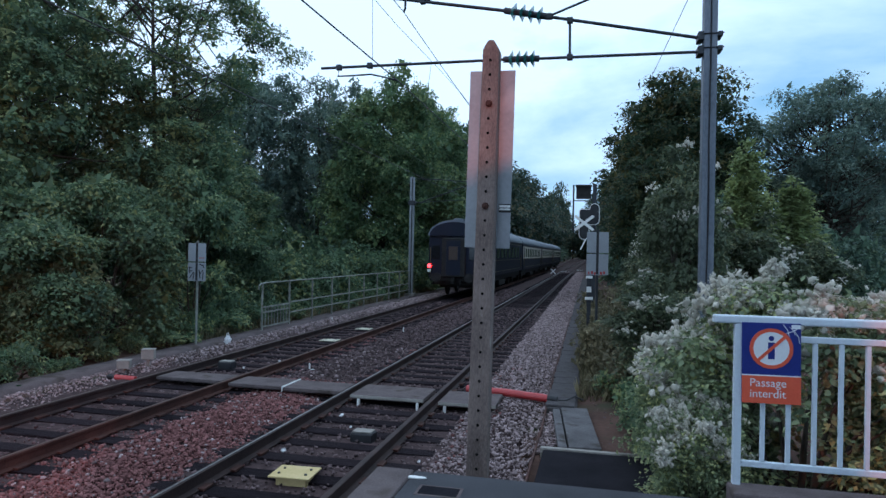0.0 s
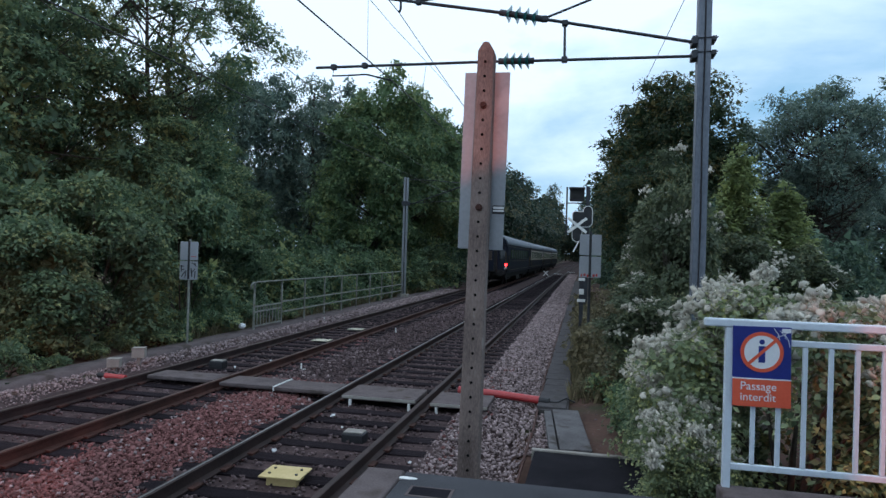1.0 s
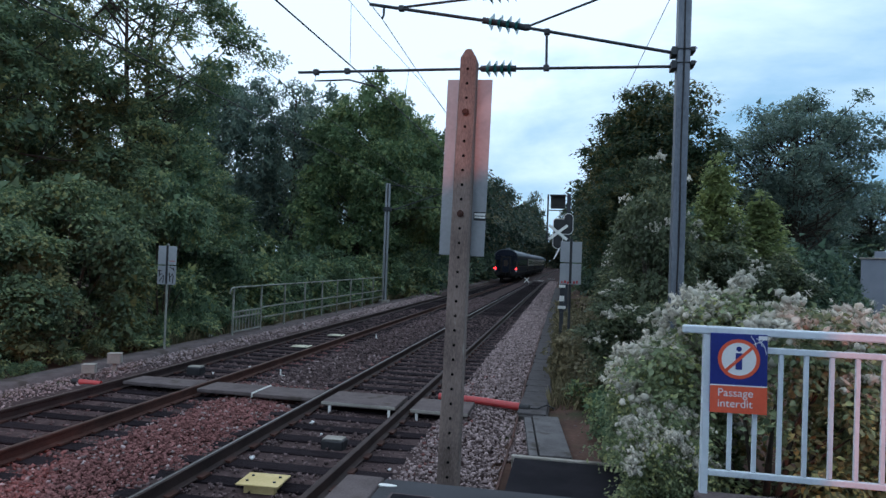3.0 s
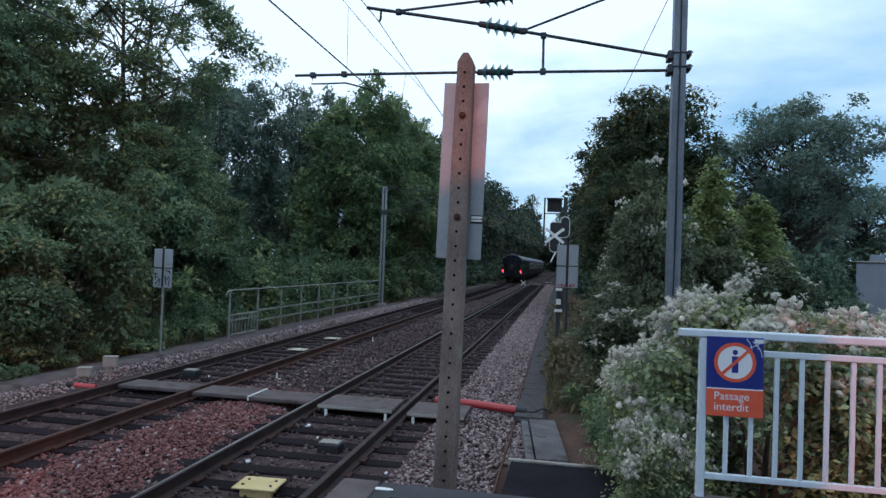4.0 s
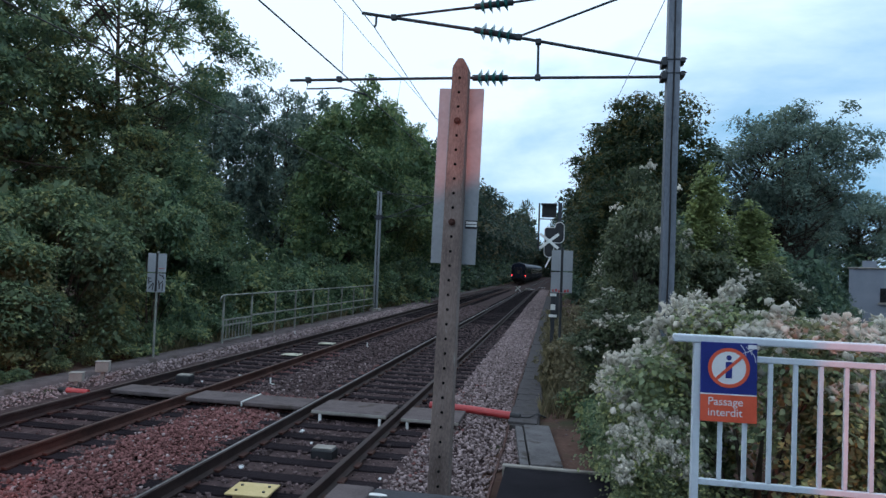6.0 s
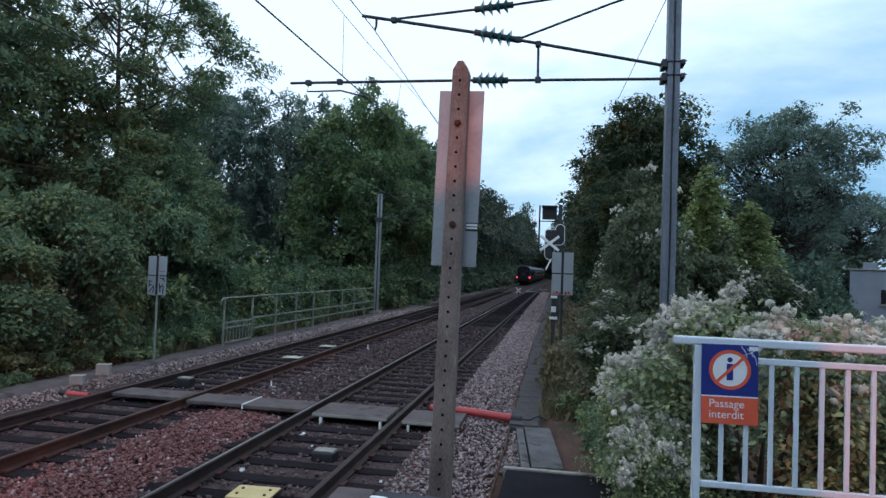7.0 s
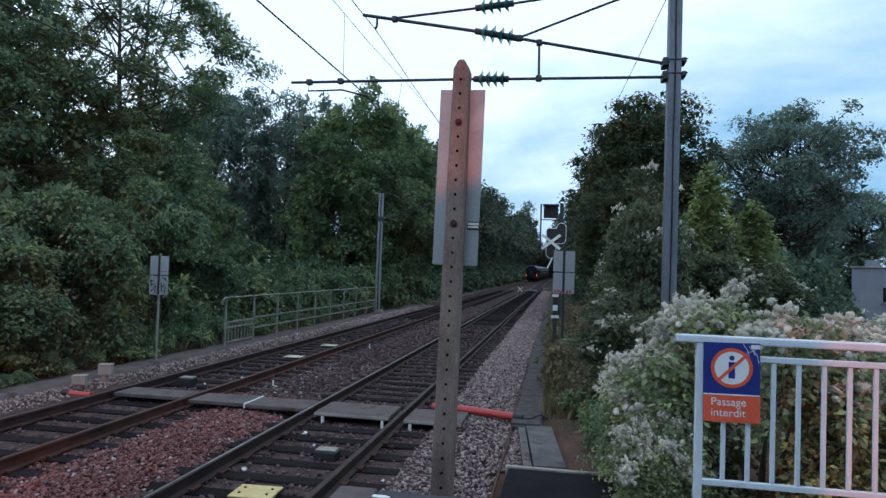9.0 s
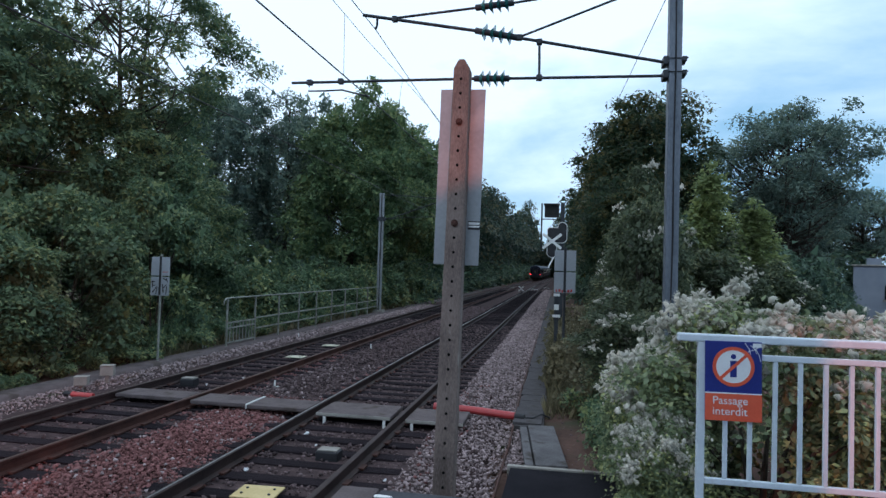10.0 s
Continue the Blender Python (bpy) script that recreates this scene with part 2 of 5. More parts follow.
L_fluff = leaf_material("silvery_seed_heads", (0.482, 0.472, 0.410), (0.695, 0.662, 0.588), (0.883, 0.830, 0.743), rough=0.95)
L_grass = leaf_material("dry_grass", (0.081, 0.074, 0.043), (0.176, 0.155, 0.092), (0.270, 0.230, 0.135))

# ---- mesh helpers ----


def mesh_object(name, verts, faces, mat, parent=None, label=""):
    me = bpy.data.meshes.new(name)
    verts = np.asarray(verts, np.float32)
    faces = np.asarray(faces, np.int32)
    n, k = faces.shape
    me.vertices.add(len(verts))
    me.vertices.foreach_set("co", verts.ravel())
    me.loops.add(n * k)
    me.loops.foreach_set("vertex_index", faces.ravel())
    me.polygons.add(n)
    me.polygons.foreach_set("loop_start", np.arange(0, n * k, k, dtype=np.int32))
    me.update(calc_edges=True)
    me.materials.append(mat)
    ob = new(name, me)
    if parent:
        ob.parent = parent
    if label:
        tagged(ob, label)
    return ob


def part(name, bm, mat, parent=None, label="", smooth=False):
    """Links a bmesh as one mesh object under its thing."""
    me = bpy.data.meshes.new(name)
    bmesh.ops.recalc_face_normals(bm, faces=bm.faces)
    bm.to_mesh(me)
    bm.free()
    me.materials.append(mat)
    if smooth:
        for f in me.polygons:
            f.use_smooth = True
    ob = new(name, me)
    if parent:
        ob.parent = parent
    if label:
        tagged(ob, label)
    return ob


def box(bm, lo, hi, bevel=0.0):
    r = bmesh.ops.create_cube(bm, size=1)
    c = [(a + b) / 2 for a, b in zip(lo, hi)]
    s = [abs(b - a) for a, b in zip(lo, hi)]
    for v in r["verts"]:
        v.co = Vector([v.co[i] * s[i] + c[i] for i in range(3)])
    if bevel:
        es = list({e for v in r["verts"] for e in v.link_edges})
        bmesh.ops.bevel(bm, geom=es, offset=bevel, segments=2, affect="EDGES", profile=0.5)
    return bm


def bx(lo, hi, bevel=0.0):
    return box(bmesh.new(), lo, hi, bevel)


def tube(bm, pts, radius, sides=8, taper=None):
    """A round bar along pts."""
    pts = [Vector(p) for p in pts]
    rings = []
    for i, p in enumerate(pts):
        d = (pts[min(i + 1, len(pts) - 1)] - pts[max(i - 1, 0)]).normalized()
        u = d.orthogonal().normalized() if abs(d.z) < 0.99 else Vector((1, 0, 0))
        if abs(d.z) < 0.99:
            u = d.cross(Vector((0, 0, 1))).normalized()
        w = d.cross(u).normalized()
        r = radius if taper is None else radius + (taper - radius) * i / max(1, len(pts) - 1)
        rings.append([bm.verts.new(p + (u * math.cos(a) + w * math.sin(a)) * r)
                      for a in (2 * math.pi * k / sides for k in range(sides))])
    for a, b in zip(rings, rings[1:]):
        for k in range(sides):
            bm.faces.new((a[k], a[(k + 1) % sides], b[(k + 1) % sides], b[k]))
    bm.faces.new(rings[0])
    bm.faces.new(rings[-1])
    return bm


def tb(pts, radius, sides=8, taper=None):
    return tube(bmesh.new(), pts, radius, sides, taper)


def thing(name, m, label, category, group="", kind=""):
    ob = new(name)
    ob.matrix_basis = m
    return tagged(ob, label, category, group, kind)


# ---- the line of the railway: straight, then a faint bend and rise ----


def bend(y):
    q = max(0.0, min(y, 230.0) - 50.0)
    return 7.1e-5 * q * q + (max(0.0, y - 230.0) * 7.1e-5 * 360)


def rise(y):
    q = max(0.0, min(y, 230.0) - 60.0)
    return 2.5e-5 * q * q + (max(0.0, y - 230.0) * 2.5e-5 * 340)


NEAR, FAR, HALF = -3.124, -6.897, 0.7525   # track centre lines, half the rail spacing
PLAT_Z, PLAT_END, PLAT_EDGE = 0.62, 4.87, -1.58
YS = [-40, -20, -8, 0, 4, 8, 12, 16, 20, 25, 30, 36, 42, 50, 58, 66, 75, 85, 95, 110, 125, 140, 160, 180, 200, 230, 270]

# ---- ground ----


def ground_sheet():
    xs = [-600, -200, -80, -40, -22, -14, -11.0, -10.0, -9.6, -9.0, -8.3, -5.0, -1.9, -1.2, -0.4, 0.3, 1.2, 2.5, 4, 8, 15, 30, 80, 200, 600]
    zs = [-1.5, -1.2, -1.0, -0.8, -0.6, -0.45, -0.32, -0.3, -0.28, -0.28, -0.3, -0.3, -0.3, -0.26, -0.2, -0.16, -0.1, 0.0, 0.1, 0.2, 0.0, -0.4, -0.5, -0.5, -0.5]
    ys = [-300, -100] + YS + [400, 700, 1500]
    vs = [(x + bend(y), y, z + rise(y)) for y in ys for x, z in zip(xs, zs)]
    n = len(xs)
    fs = [(j * n + i, j * n + i + 1, (j + 1) * n + i + 1, (j + 1) * n + i) for j in range(len(ys) - 1) for i in range(n - 1)]
    ob = mesh_object("ground", vs, fs, M_soil)
    tagged(ob, "dark verge soil with sparse weeds", "ground", kind="structure")


def ballast_bed():
    xs = [-9.35, -8.75, -8.4, -7.9, -5.9, -5.0, -4.2, -2.1, -1.55, -0.95, -0.5]
    zs = [-0.3, -0.2, -0.17, -0.19, -0.19, -0.2, -0.19, -0.19, -0.17, -0.2, -0.28]
    vs, n = [], len(xs)
    ys = [-30 + 0.5 * i for i in range(0, 160)] + [50 + 5 * i for i in range(45)]
    rnd = random.Random(4)
    for y in ys:
        for x, z in zip(xs, zs):
            vs.append((x + bend(y), y, z + rise(y) + rnd.uniform(-0.012, 0.012)))
    fs = [(j * n + i, j * n + i + 1, (j + 1) * n + i + 1, (j + 1) * n + i) for j in range(len(ys) - 1) for i in range(n - 1)]
    ob = mesh_object("ballast_bed", vs, fs, M_bed)
    tagged(ob, "brown-grey crushed stone track bed", "ballast", kind="structure")


def stones(name, label, mat, rects, size, seed):
    """Loose crushed stones, eight faces each. rects: x0, x1, y0, y1, count, base height, heap."""
    rng = np.random.default_rng(seed)
    octa = np.array([(1, 0, 0), (-1, 0, 0), (0, 1, 0), (0, -1, 0), (0, 0, 1), (0, 0, -1)], float)
    tri = np.array([(0, 2, 4), (2, 1, 4), (1, 3, 4), (3, 0, 4), (2, 0, 5), (1, 2, 5), (3, 1, 5), (0, 3, 5)])
    V, F, base = [], [], 0
    for x0, x1, y0, y1, n, z, heap in rects:
        u = rng.random(n)
        y = y0 + (y1 - y0) * u ** 1.35
        x = x0 + (x1 - x0) * rng.random(n)
        bend_y = np.array([bend(v) for v in y])
        c = np.stack([x + bend_y, y, z + heap * np.sin(np.pi * (x - x0) / (x1 - x0)) + rng.uniform(-0.015, 0.02, n) + np.array([rise(v) for v in y])], 1)
        if heap == 0.0:
            # between the sleepers the stones lie level with them
            near = np.abs((y + 6.0 + 0.3) % 0.6 - 0.3) < 0.135
            c[:, 2] -= np.where(near, 0.12, 0.0)
        s = size * (0.5 + 0.95 * rng.random(n) ** 2.2) * (1 + 0.035 * np.maximum(0, y - 8))
        sh = octa[None] * rng.uniform(0.6, 1.2, (n, 6, 1)) + rng.normal(0, 0.16, (n, 6, 3))
        q = rng.normal(size=(n, 4))
        q /= np.linalg.norm(q, axis=1)[:, None]
        w, a, b, d = q.T
        R = np.stack([1 - 2 * (b * b + d * d), 2 * (a * b - d * w), 2 * (a * d + b * w),
                      2 * (a * b + d * w), 1 - 2 * (a * a + d * d), 2 * (b * d - a * w),
                      2 * (a * d - b * w), 2 * (b * d + a * w), 1 - 2 * (a * a + b * b)], 1).reshape(n, 3, 3)
        v = np.einsum("nij,nkj->nki", R, sh) * (s[:, None] * np.array([1, 1, 0.8]))[:, None, :] + c[:, None, :]
        V.append(v.reshape(-1, 3))
        F.append((tri[None] + (base + 6 * np.arange(n))[:, None, None]).reshape(-1, 3))
        base += 6 * n
    ob = mesh_object(name, np.concatenate(V), np.concatenate(F), mat)
    tagged(ob, label, "ballast", kind="stuff")


def rail(parent, x, head, side):
    """A flat-bottomed rail along the line at x."""
    prof = [(-0.07, -0.16), (0.07, -0.16), (0.07, -0.148), (0.011, -0.13), (0.009, -0.045), (0.034, -0.034), (0.035, -0.006), (0.027, 0.0), (0.012, 0.0012), (-0.016, 0.0012), (-0.027, 0.0), (-0.035, -0.006), (-0.034, -0.034), (-0.009, -0.045), (-0.011, -0.13), (-0.07, -0.148)]
    n = len(prof)
    bm = bmesh.new()
    rings = [[bm.verts.new((x + bend(y) + a, y, b + rise(y))) for a, b in prof] for y in YS]
    tops = []
    for r, s in zip(rings, rings[1:]):
        for k in range(n):
            f = bm.faces.new((r[k], r[(k + 1) % n], s[(k + 1) % n], s[k]))
            if k in (6, 7, 8):
                tops.append(f)
    bm.faces.new(rings[0])
    ob = part("rail", bm, side, parent)
    ob.data.materials.append(head)
    for f in ob.data.polygons:
        c = f.center
        if f.normal.z > 0.9 and abs(c.x - x - bend(c.y)) < 0.01 and c.z - rise(c.y) > -0.012:
            f.material_index = 1
    return ob


def railway_track(x, heads, seed, sleeper_span, side):
    tr = thing("railway_track", pose(0, 0, 0), "pair of rusty rails on dark timber sleepers", "railway track", "railway tracks", "structure")
    rail(tr, x - HALF, heads[0], M_rail_dark)
    rail(tr, x + HALF, heads[1], side)
    meshes = []
    for k in range(4):
        bm = bx((-1.28, -0.125, -0.14), (1.28, 0.125, 0), 0.012)
        rr = random.Random(seed + k)
        for v in bm.verts:
            v.co += Vector((rr.uniform(-0.03, 0.03), rr.uniform(-0.01, 0.01), rr.uniform(-0.008, 0.006)))
        me = bpy.data.meshes.new("sleeper")
        bm.to_mesh(me)
        bm.free()
        me.materials.append(M_sleeper)
        meshes.append(me)
    bmc = bmesh.new()
    box(bmc, (-0.12, -0.09, 0), (-0.045, 0.09, 0.03), 0.006)
    box(bmc, (0.045, -0.09, 0), (0.12, 0.09, 0.03), 0.006)
    chair = bpy.data.meshes.new("rail_clip")
    bmc.to_mesh(chair)
    bmc.free()
    chair.materials.append(M_rail)
    rr = random.Random(seed)
    y, i = sleeper_span[0], 0
    while y < sleeper_span[1]:
        s = new("sleeper", meshes[i % 4])
        s.parent = tr
        s.matrix_basis = pose(x + bend(y) + rr.uniform(-0.04, 0.04), y + rr.uniform(-0.02, 0.02), -0.165 + rise(y), 0, 0, rr.uniform(-0.7, 0.7))
        if y < 20:
            for sx in (-HALF, HALF):
                c = new("rail_clip", chair)
                c.parent = tr
                c.matrix_basis = pose(x + sx, y, -0.163)
        y += 0.6
        i += 1
    return tr


def platform():
    bm = bmesh.new()
    box(bm, (PLAT_EDGE + 0.3, -40, -0.3), (14, PLAT_END, PLAT_Z), 0.015)
    ob = part("platform", bm, M_asphalt)
    tagged(ob, "grey asphalt platform end", "platform", kind="structure")
    y = PLAT_END
    for i in range(14):
        k = part("edge_slab", bx((PLAT_EDGE, y - 0.985 + 0.003, -0.25), (PLAT_EDGE + 0.297, y - 0.003, PLAT_Z + 0.012), 0.02), M_concrete_dark, ob)
        y -= 0.985
    c = part("access_cover", bx((-1.14, 4.40, PLAT_Z - 0.01), (-0.86, 4.56, PLAT_Z + 0.006), 0.003), M_tarmac)
    tagged(c, "small dark access cover let into the platform", "access cover")
    part("frame", bx((-1.16, 4.38, PLAT_Z - 0.01), (-0.84, 4.58, PLAT_Z + 0.004), 0.002), M_concrete_dark, c)
    pt = part("patch", tb([(0, 0, PLAT_Z - 0.005), (0, 0, PLAT_Z + 0.004)], 0.045, 16), M_white)
    pt.scale, pt.location = (2.0, 0.6, 1.0), (-1.24, 4.72, 0.0)
    tagged(pt, "flat white oval patch on the platform", "paint mark")


def right_path():
    ob = part("path", bx((-0.62, 10.45, -0.4), (-0.14, 70, -0.115), 0.01), M_trough)
    tagged(ob, "dirty concrete cable-trough path beside the track", "path", kind="structure")
    rr = random.Random(31)
    lid = bpy.data.meshes.new("trough_lid")
    b2 = bx((-0.23, -0.295, -0.02), (0.23, 0.295, 0.02), 0.008)
    b2.to_mesh(lid)
    b2.free()
    lid.materials.append(M_trough)
    for k in range(75):
        p = new("trough_lid", lid)
        p.parent = ob
        p.matrix_basis = pose(-0.38 + rr.uniform(-0.02, 0.02), 10.8 + 0.605 * k, -0.098 + rr.uniform(0, 0.014), rr.uniform(-0.6, 0.6), rr.uniform(-0.8, 0.8), rr.uniform(-1.2, 1.2))
    # the last two lids lie skewed and broken off beside the ramp
    ob = part("end_slab", bx((-0.2, -1.06, -0.3), (0.2, 1.06, -0.075), 0.012), M_slab)
    ob.matrix_basis = pose(-0.09, 9.33, 0, 0, 0, 5)
    tagged(ob, "worn pale concrete trough end slab", "slab", kind="structure")
    part("side_strip", bx((-0.33, -1.04, -0.3), (-0.22, 1.0, -0.09), 0.01), M_slab, ob)
    bm = bmesh.new()
    for x0, y0, x1, y1 in ((-0.62, 5.0, -0.6, 8.9), (-0.6, 8.92, -0.655, 14.0), (-0.655, 14.02, -0.66, 26.0)):
        tube(bm, [(x0, y0, -0.15), (x1, y1, -0.1)], 0.018, 6)
    tagged(part("edging", bm, M_rail), "rusty steel edging bar beside the ballast", "edging", kind="structure")
    bm = bmesh.new()
    y1 = 8.1
    vs = [bm.verts.new(v) for v in ((-0.5, 4.89, 0.1), (1.4, 4.89, 0.1), (1.4, y1, -0.09), (-0.5, y1, -0.09), (-0.5, 4.89, -0.4), (1.4, 4.89, -0.4), (1.4, y1, -0.4), (-0.5, y1, -0.4))]
    for f in ((0, 1, 2, 3), (4, 5, 6, 7), (0, 1, 5, 4), (1, 2, 6, 5), (2, 3, 7, 6), (3, 0, 4, 7)):
        bm.faces.new([vs[i] for i in f])
    ob = part("ramp", bm, M_tarmac)
    tagged(ob, "dark tarmac ramp down from the platform end", "ramp", kind="structure")
    ob = part("kerb", bx((-0.54, 8.1, -0.35), (1.0, 8.175, -0.066), 0.012), M_concrete)
    tagged(ob, "pale concrete kerb at the foot of the ramp", "kerb", kind="structure")


def left_path():
    xs = [-10.12, -10.05, -9.5, -9.44]
    zs = [-0.4, -0.17, -0.17, -0.4]
    ys = [y for y in YS if y < 120]
    vs = [(x + bend(y), y, z + rise(y)) for y in ys for x, z in zip(xs, zs)]
    fs = [(j * 4 + i, j * 4 + i + 1, j * 4 + i + 5, j * 4 + i + 4) for j in range(len(ys) - 1) for i in range(3)]
    tagged(mesh_object("pavement", vs, fs, M_concrete_dark), "narrow dirty concrete walkway along the track", "walkway", kind="structure")


ground_sheet()
ballast_bed()
railway_track(NEAR, (M_railtop, M_railtop_dull), 10, (-6.0, 90.0), M_rail_dark)
railway_track(FAR, (M_railtop_dull, M_railtop_dull), 20, (-6.0, 90.0), M_rail)
platform()
right_path()
left_path()
stones("shoulder_ballast", "grey and pink crushed stone beside the sleepers", M_stone_grey,
       [(-1.85, -0.62, 4.9, 34, 17000, -0.19, 0.05), (-1.85, -0.64, 34, 95, 4000, -0.19, 0.05), (-0.62, -0.36, 8.25, 10.3, 650, -0.2, 0.03), (-9.4, -8.15, 4, 45, 9500, -0.22, 0.06), (-5.75, -4.3, 4.0, 16, 700, -0.175, 0.05)], 0.027, 1)
stones("rust_ballast", "rust-red crushed stone between the tracks", M_stone_red, [(-5.75, -4.3, 4.0, 11.5, 17500, -0.2, 0.05), (-6.4, -5.7, 4, 18, 2800, -0.19, 0.0), (-4.4, -3.8, 4, 16, 2300, -0.19, 0.0), (-1.85, -1.2, 4.9, 14, 250, -0.17, 0.04)], 0.028, 2)
stones("oily_ballast", "dark oily crushed stone between the sleepers", M_stone_dark,
       [(-4.4, -1.8, 4, 30, 10500, -0.186, 0.0), (-8.2, -5.65, 4, 32, 7500, -0.19, 0.0), (-5.75, -4.3, 10.6, 45, 7500, -0.19, 0.05), (0.1, 1.1, 8.6, 14, 1500, -0.2, 0.01)], 0.032, 3)

# ---- concrete post with the back of a sign ----


def concrete_post():
    t = thing("sign_post", pose(-0.915, 5.58, -0.25, 0, 0.85, 0), "weathered perforated concrete post with the back of a sign", "sign post")
    W, D, H, FL = 0.19, 0.15, 4.385, 0.035
    bm = bmesh.new()
    # channel section, tapering upwards to a blunt pointed head, with slightly worn edges
    rr = random.Random(9)
    loop = [(-W / 2, -D / 2), (-W / 2 + 0.012, -D / 2 - 0.006), (W / 2 - 0.012, -D / 2 - 0.006), (W / 2, -D / 2), (W / 2, D / 2), (W / 2 - FL, D / 2), (W / 2 - FL, -D / 2 + 0.065), (-W / 2 + FL, -D / 2 + 0.065), (-W / 2 + FL, D / 2), (-W / 2, D / 2)]
    levels = [(0.22 * k, 1.0) for k in range(19)] + [(4.12, 1.0), (H - 0.085, 1.0), (H - 0.07, 0.97), (H - 0.02, 0.56), (H - 0.006, 0.42), (H, 0.3)]
    rings = []
    for z, w in levels:
        k = (1.0 - 0.27 * z / H) * w
        rings.append([bm.verts.new((x * k + rr.uniform(-0.002, 0.002), y + rr.uniform(-0.0015, 0.0015), z)) for x, y in loop])
    n = len(loop)
    for r, q in zip(rings, rings[1:]):
        for k in range(n):
            bm.faces.new((r[k], r[(k + 1) % n], q[(k + 1) % n], q[k]))
    bm.faces.new(rings[0])
    bm.faces.new(rings[-1])
    part("post", bm, M_post, t)
    for k in range(31):
        z = H - 0.172 - k * 0.125
        if z > 0.4 and k not in (3, 10):
            part("bolt_hole", tb([(0.0, -D / 2 - 0.0095, z), (0.0, -D / 2 + 0.02, z)], 0.0125, 10), M_hole, t)
    for z in (H - 0.172 - 3 * 0.125, H - 0.172 - 10 * 0.125):
        bm = tb([(0, -D / 2 - 0.022, z), (0, -D / 2, z)], 0.03, 12)
        tube(bm, [(0, -D / 2 - 0.045, z), (0, -D / 2 - 0.02, z)], 0.017, 6)
        part("bolt", bm, M_rail, t, "rusty bolt head and washer")
    pl = part("sign_plate", bx((-0.2, D / 2 + 0.002, 2.605), (0.2, D / 2 + 0.012, 4.165), 0.003), M_plate, t, "plain grey back of a sheet-metal sign")
    st = part("sticker", bx((0.095, D / 2 - 0.002, 2.92), (0.2, D / 2 + 0.0015, 2.995)), M_black, t, "small black and white sticker")
    part("sticker_bar", bx((0.1, D / 2 - 0.004, 2.94), (0.196, D / 2 - 0.002, 2.956)), M_white, st)
    part("sticker_bar", bx((0.1, D / 2 - 0.004, 2.964), (0.196, D / 2 - 0.002, 2.985)), M_white, st)


concrete_post()

# ---- overhead line ----
MY = 11.3


def insulator(parent, a, b):
    """A ribbed glass insulator between a and b."""
    a, b = Vector(a), Vector(b)
    d = b - a
    ins = part("insulator", tb([a, b], 0.055, 10), M_dark_steel, parent, "ribbed green glass insulator")
    for k in range(4):
        c = a + d * (0.2 + 0.2 * k)
        n = d.normalized()
        bm = bmesh.new()
        tube(bm, [c - n * 0.035, c - n * 0.008, c + n * 0.028], 0.15, 16, 0.06)
        part("shed", bm, M_glass, ins)


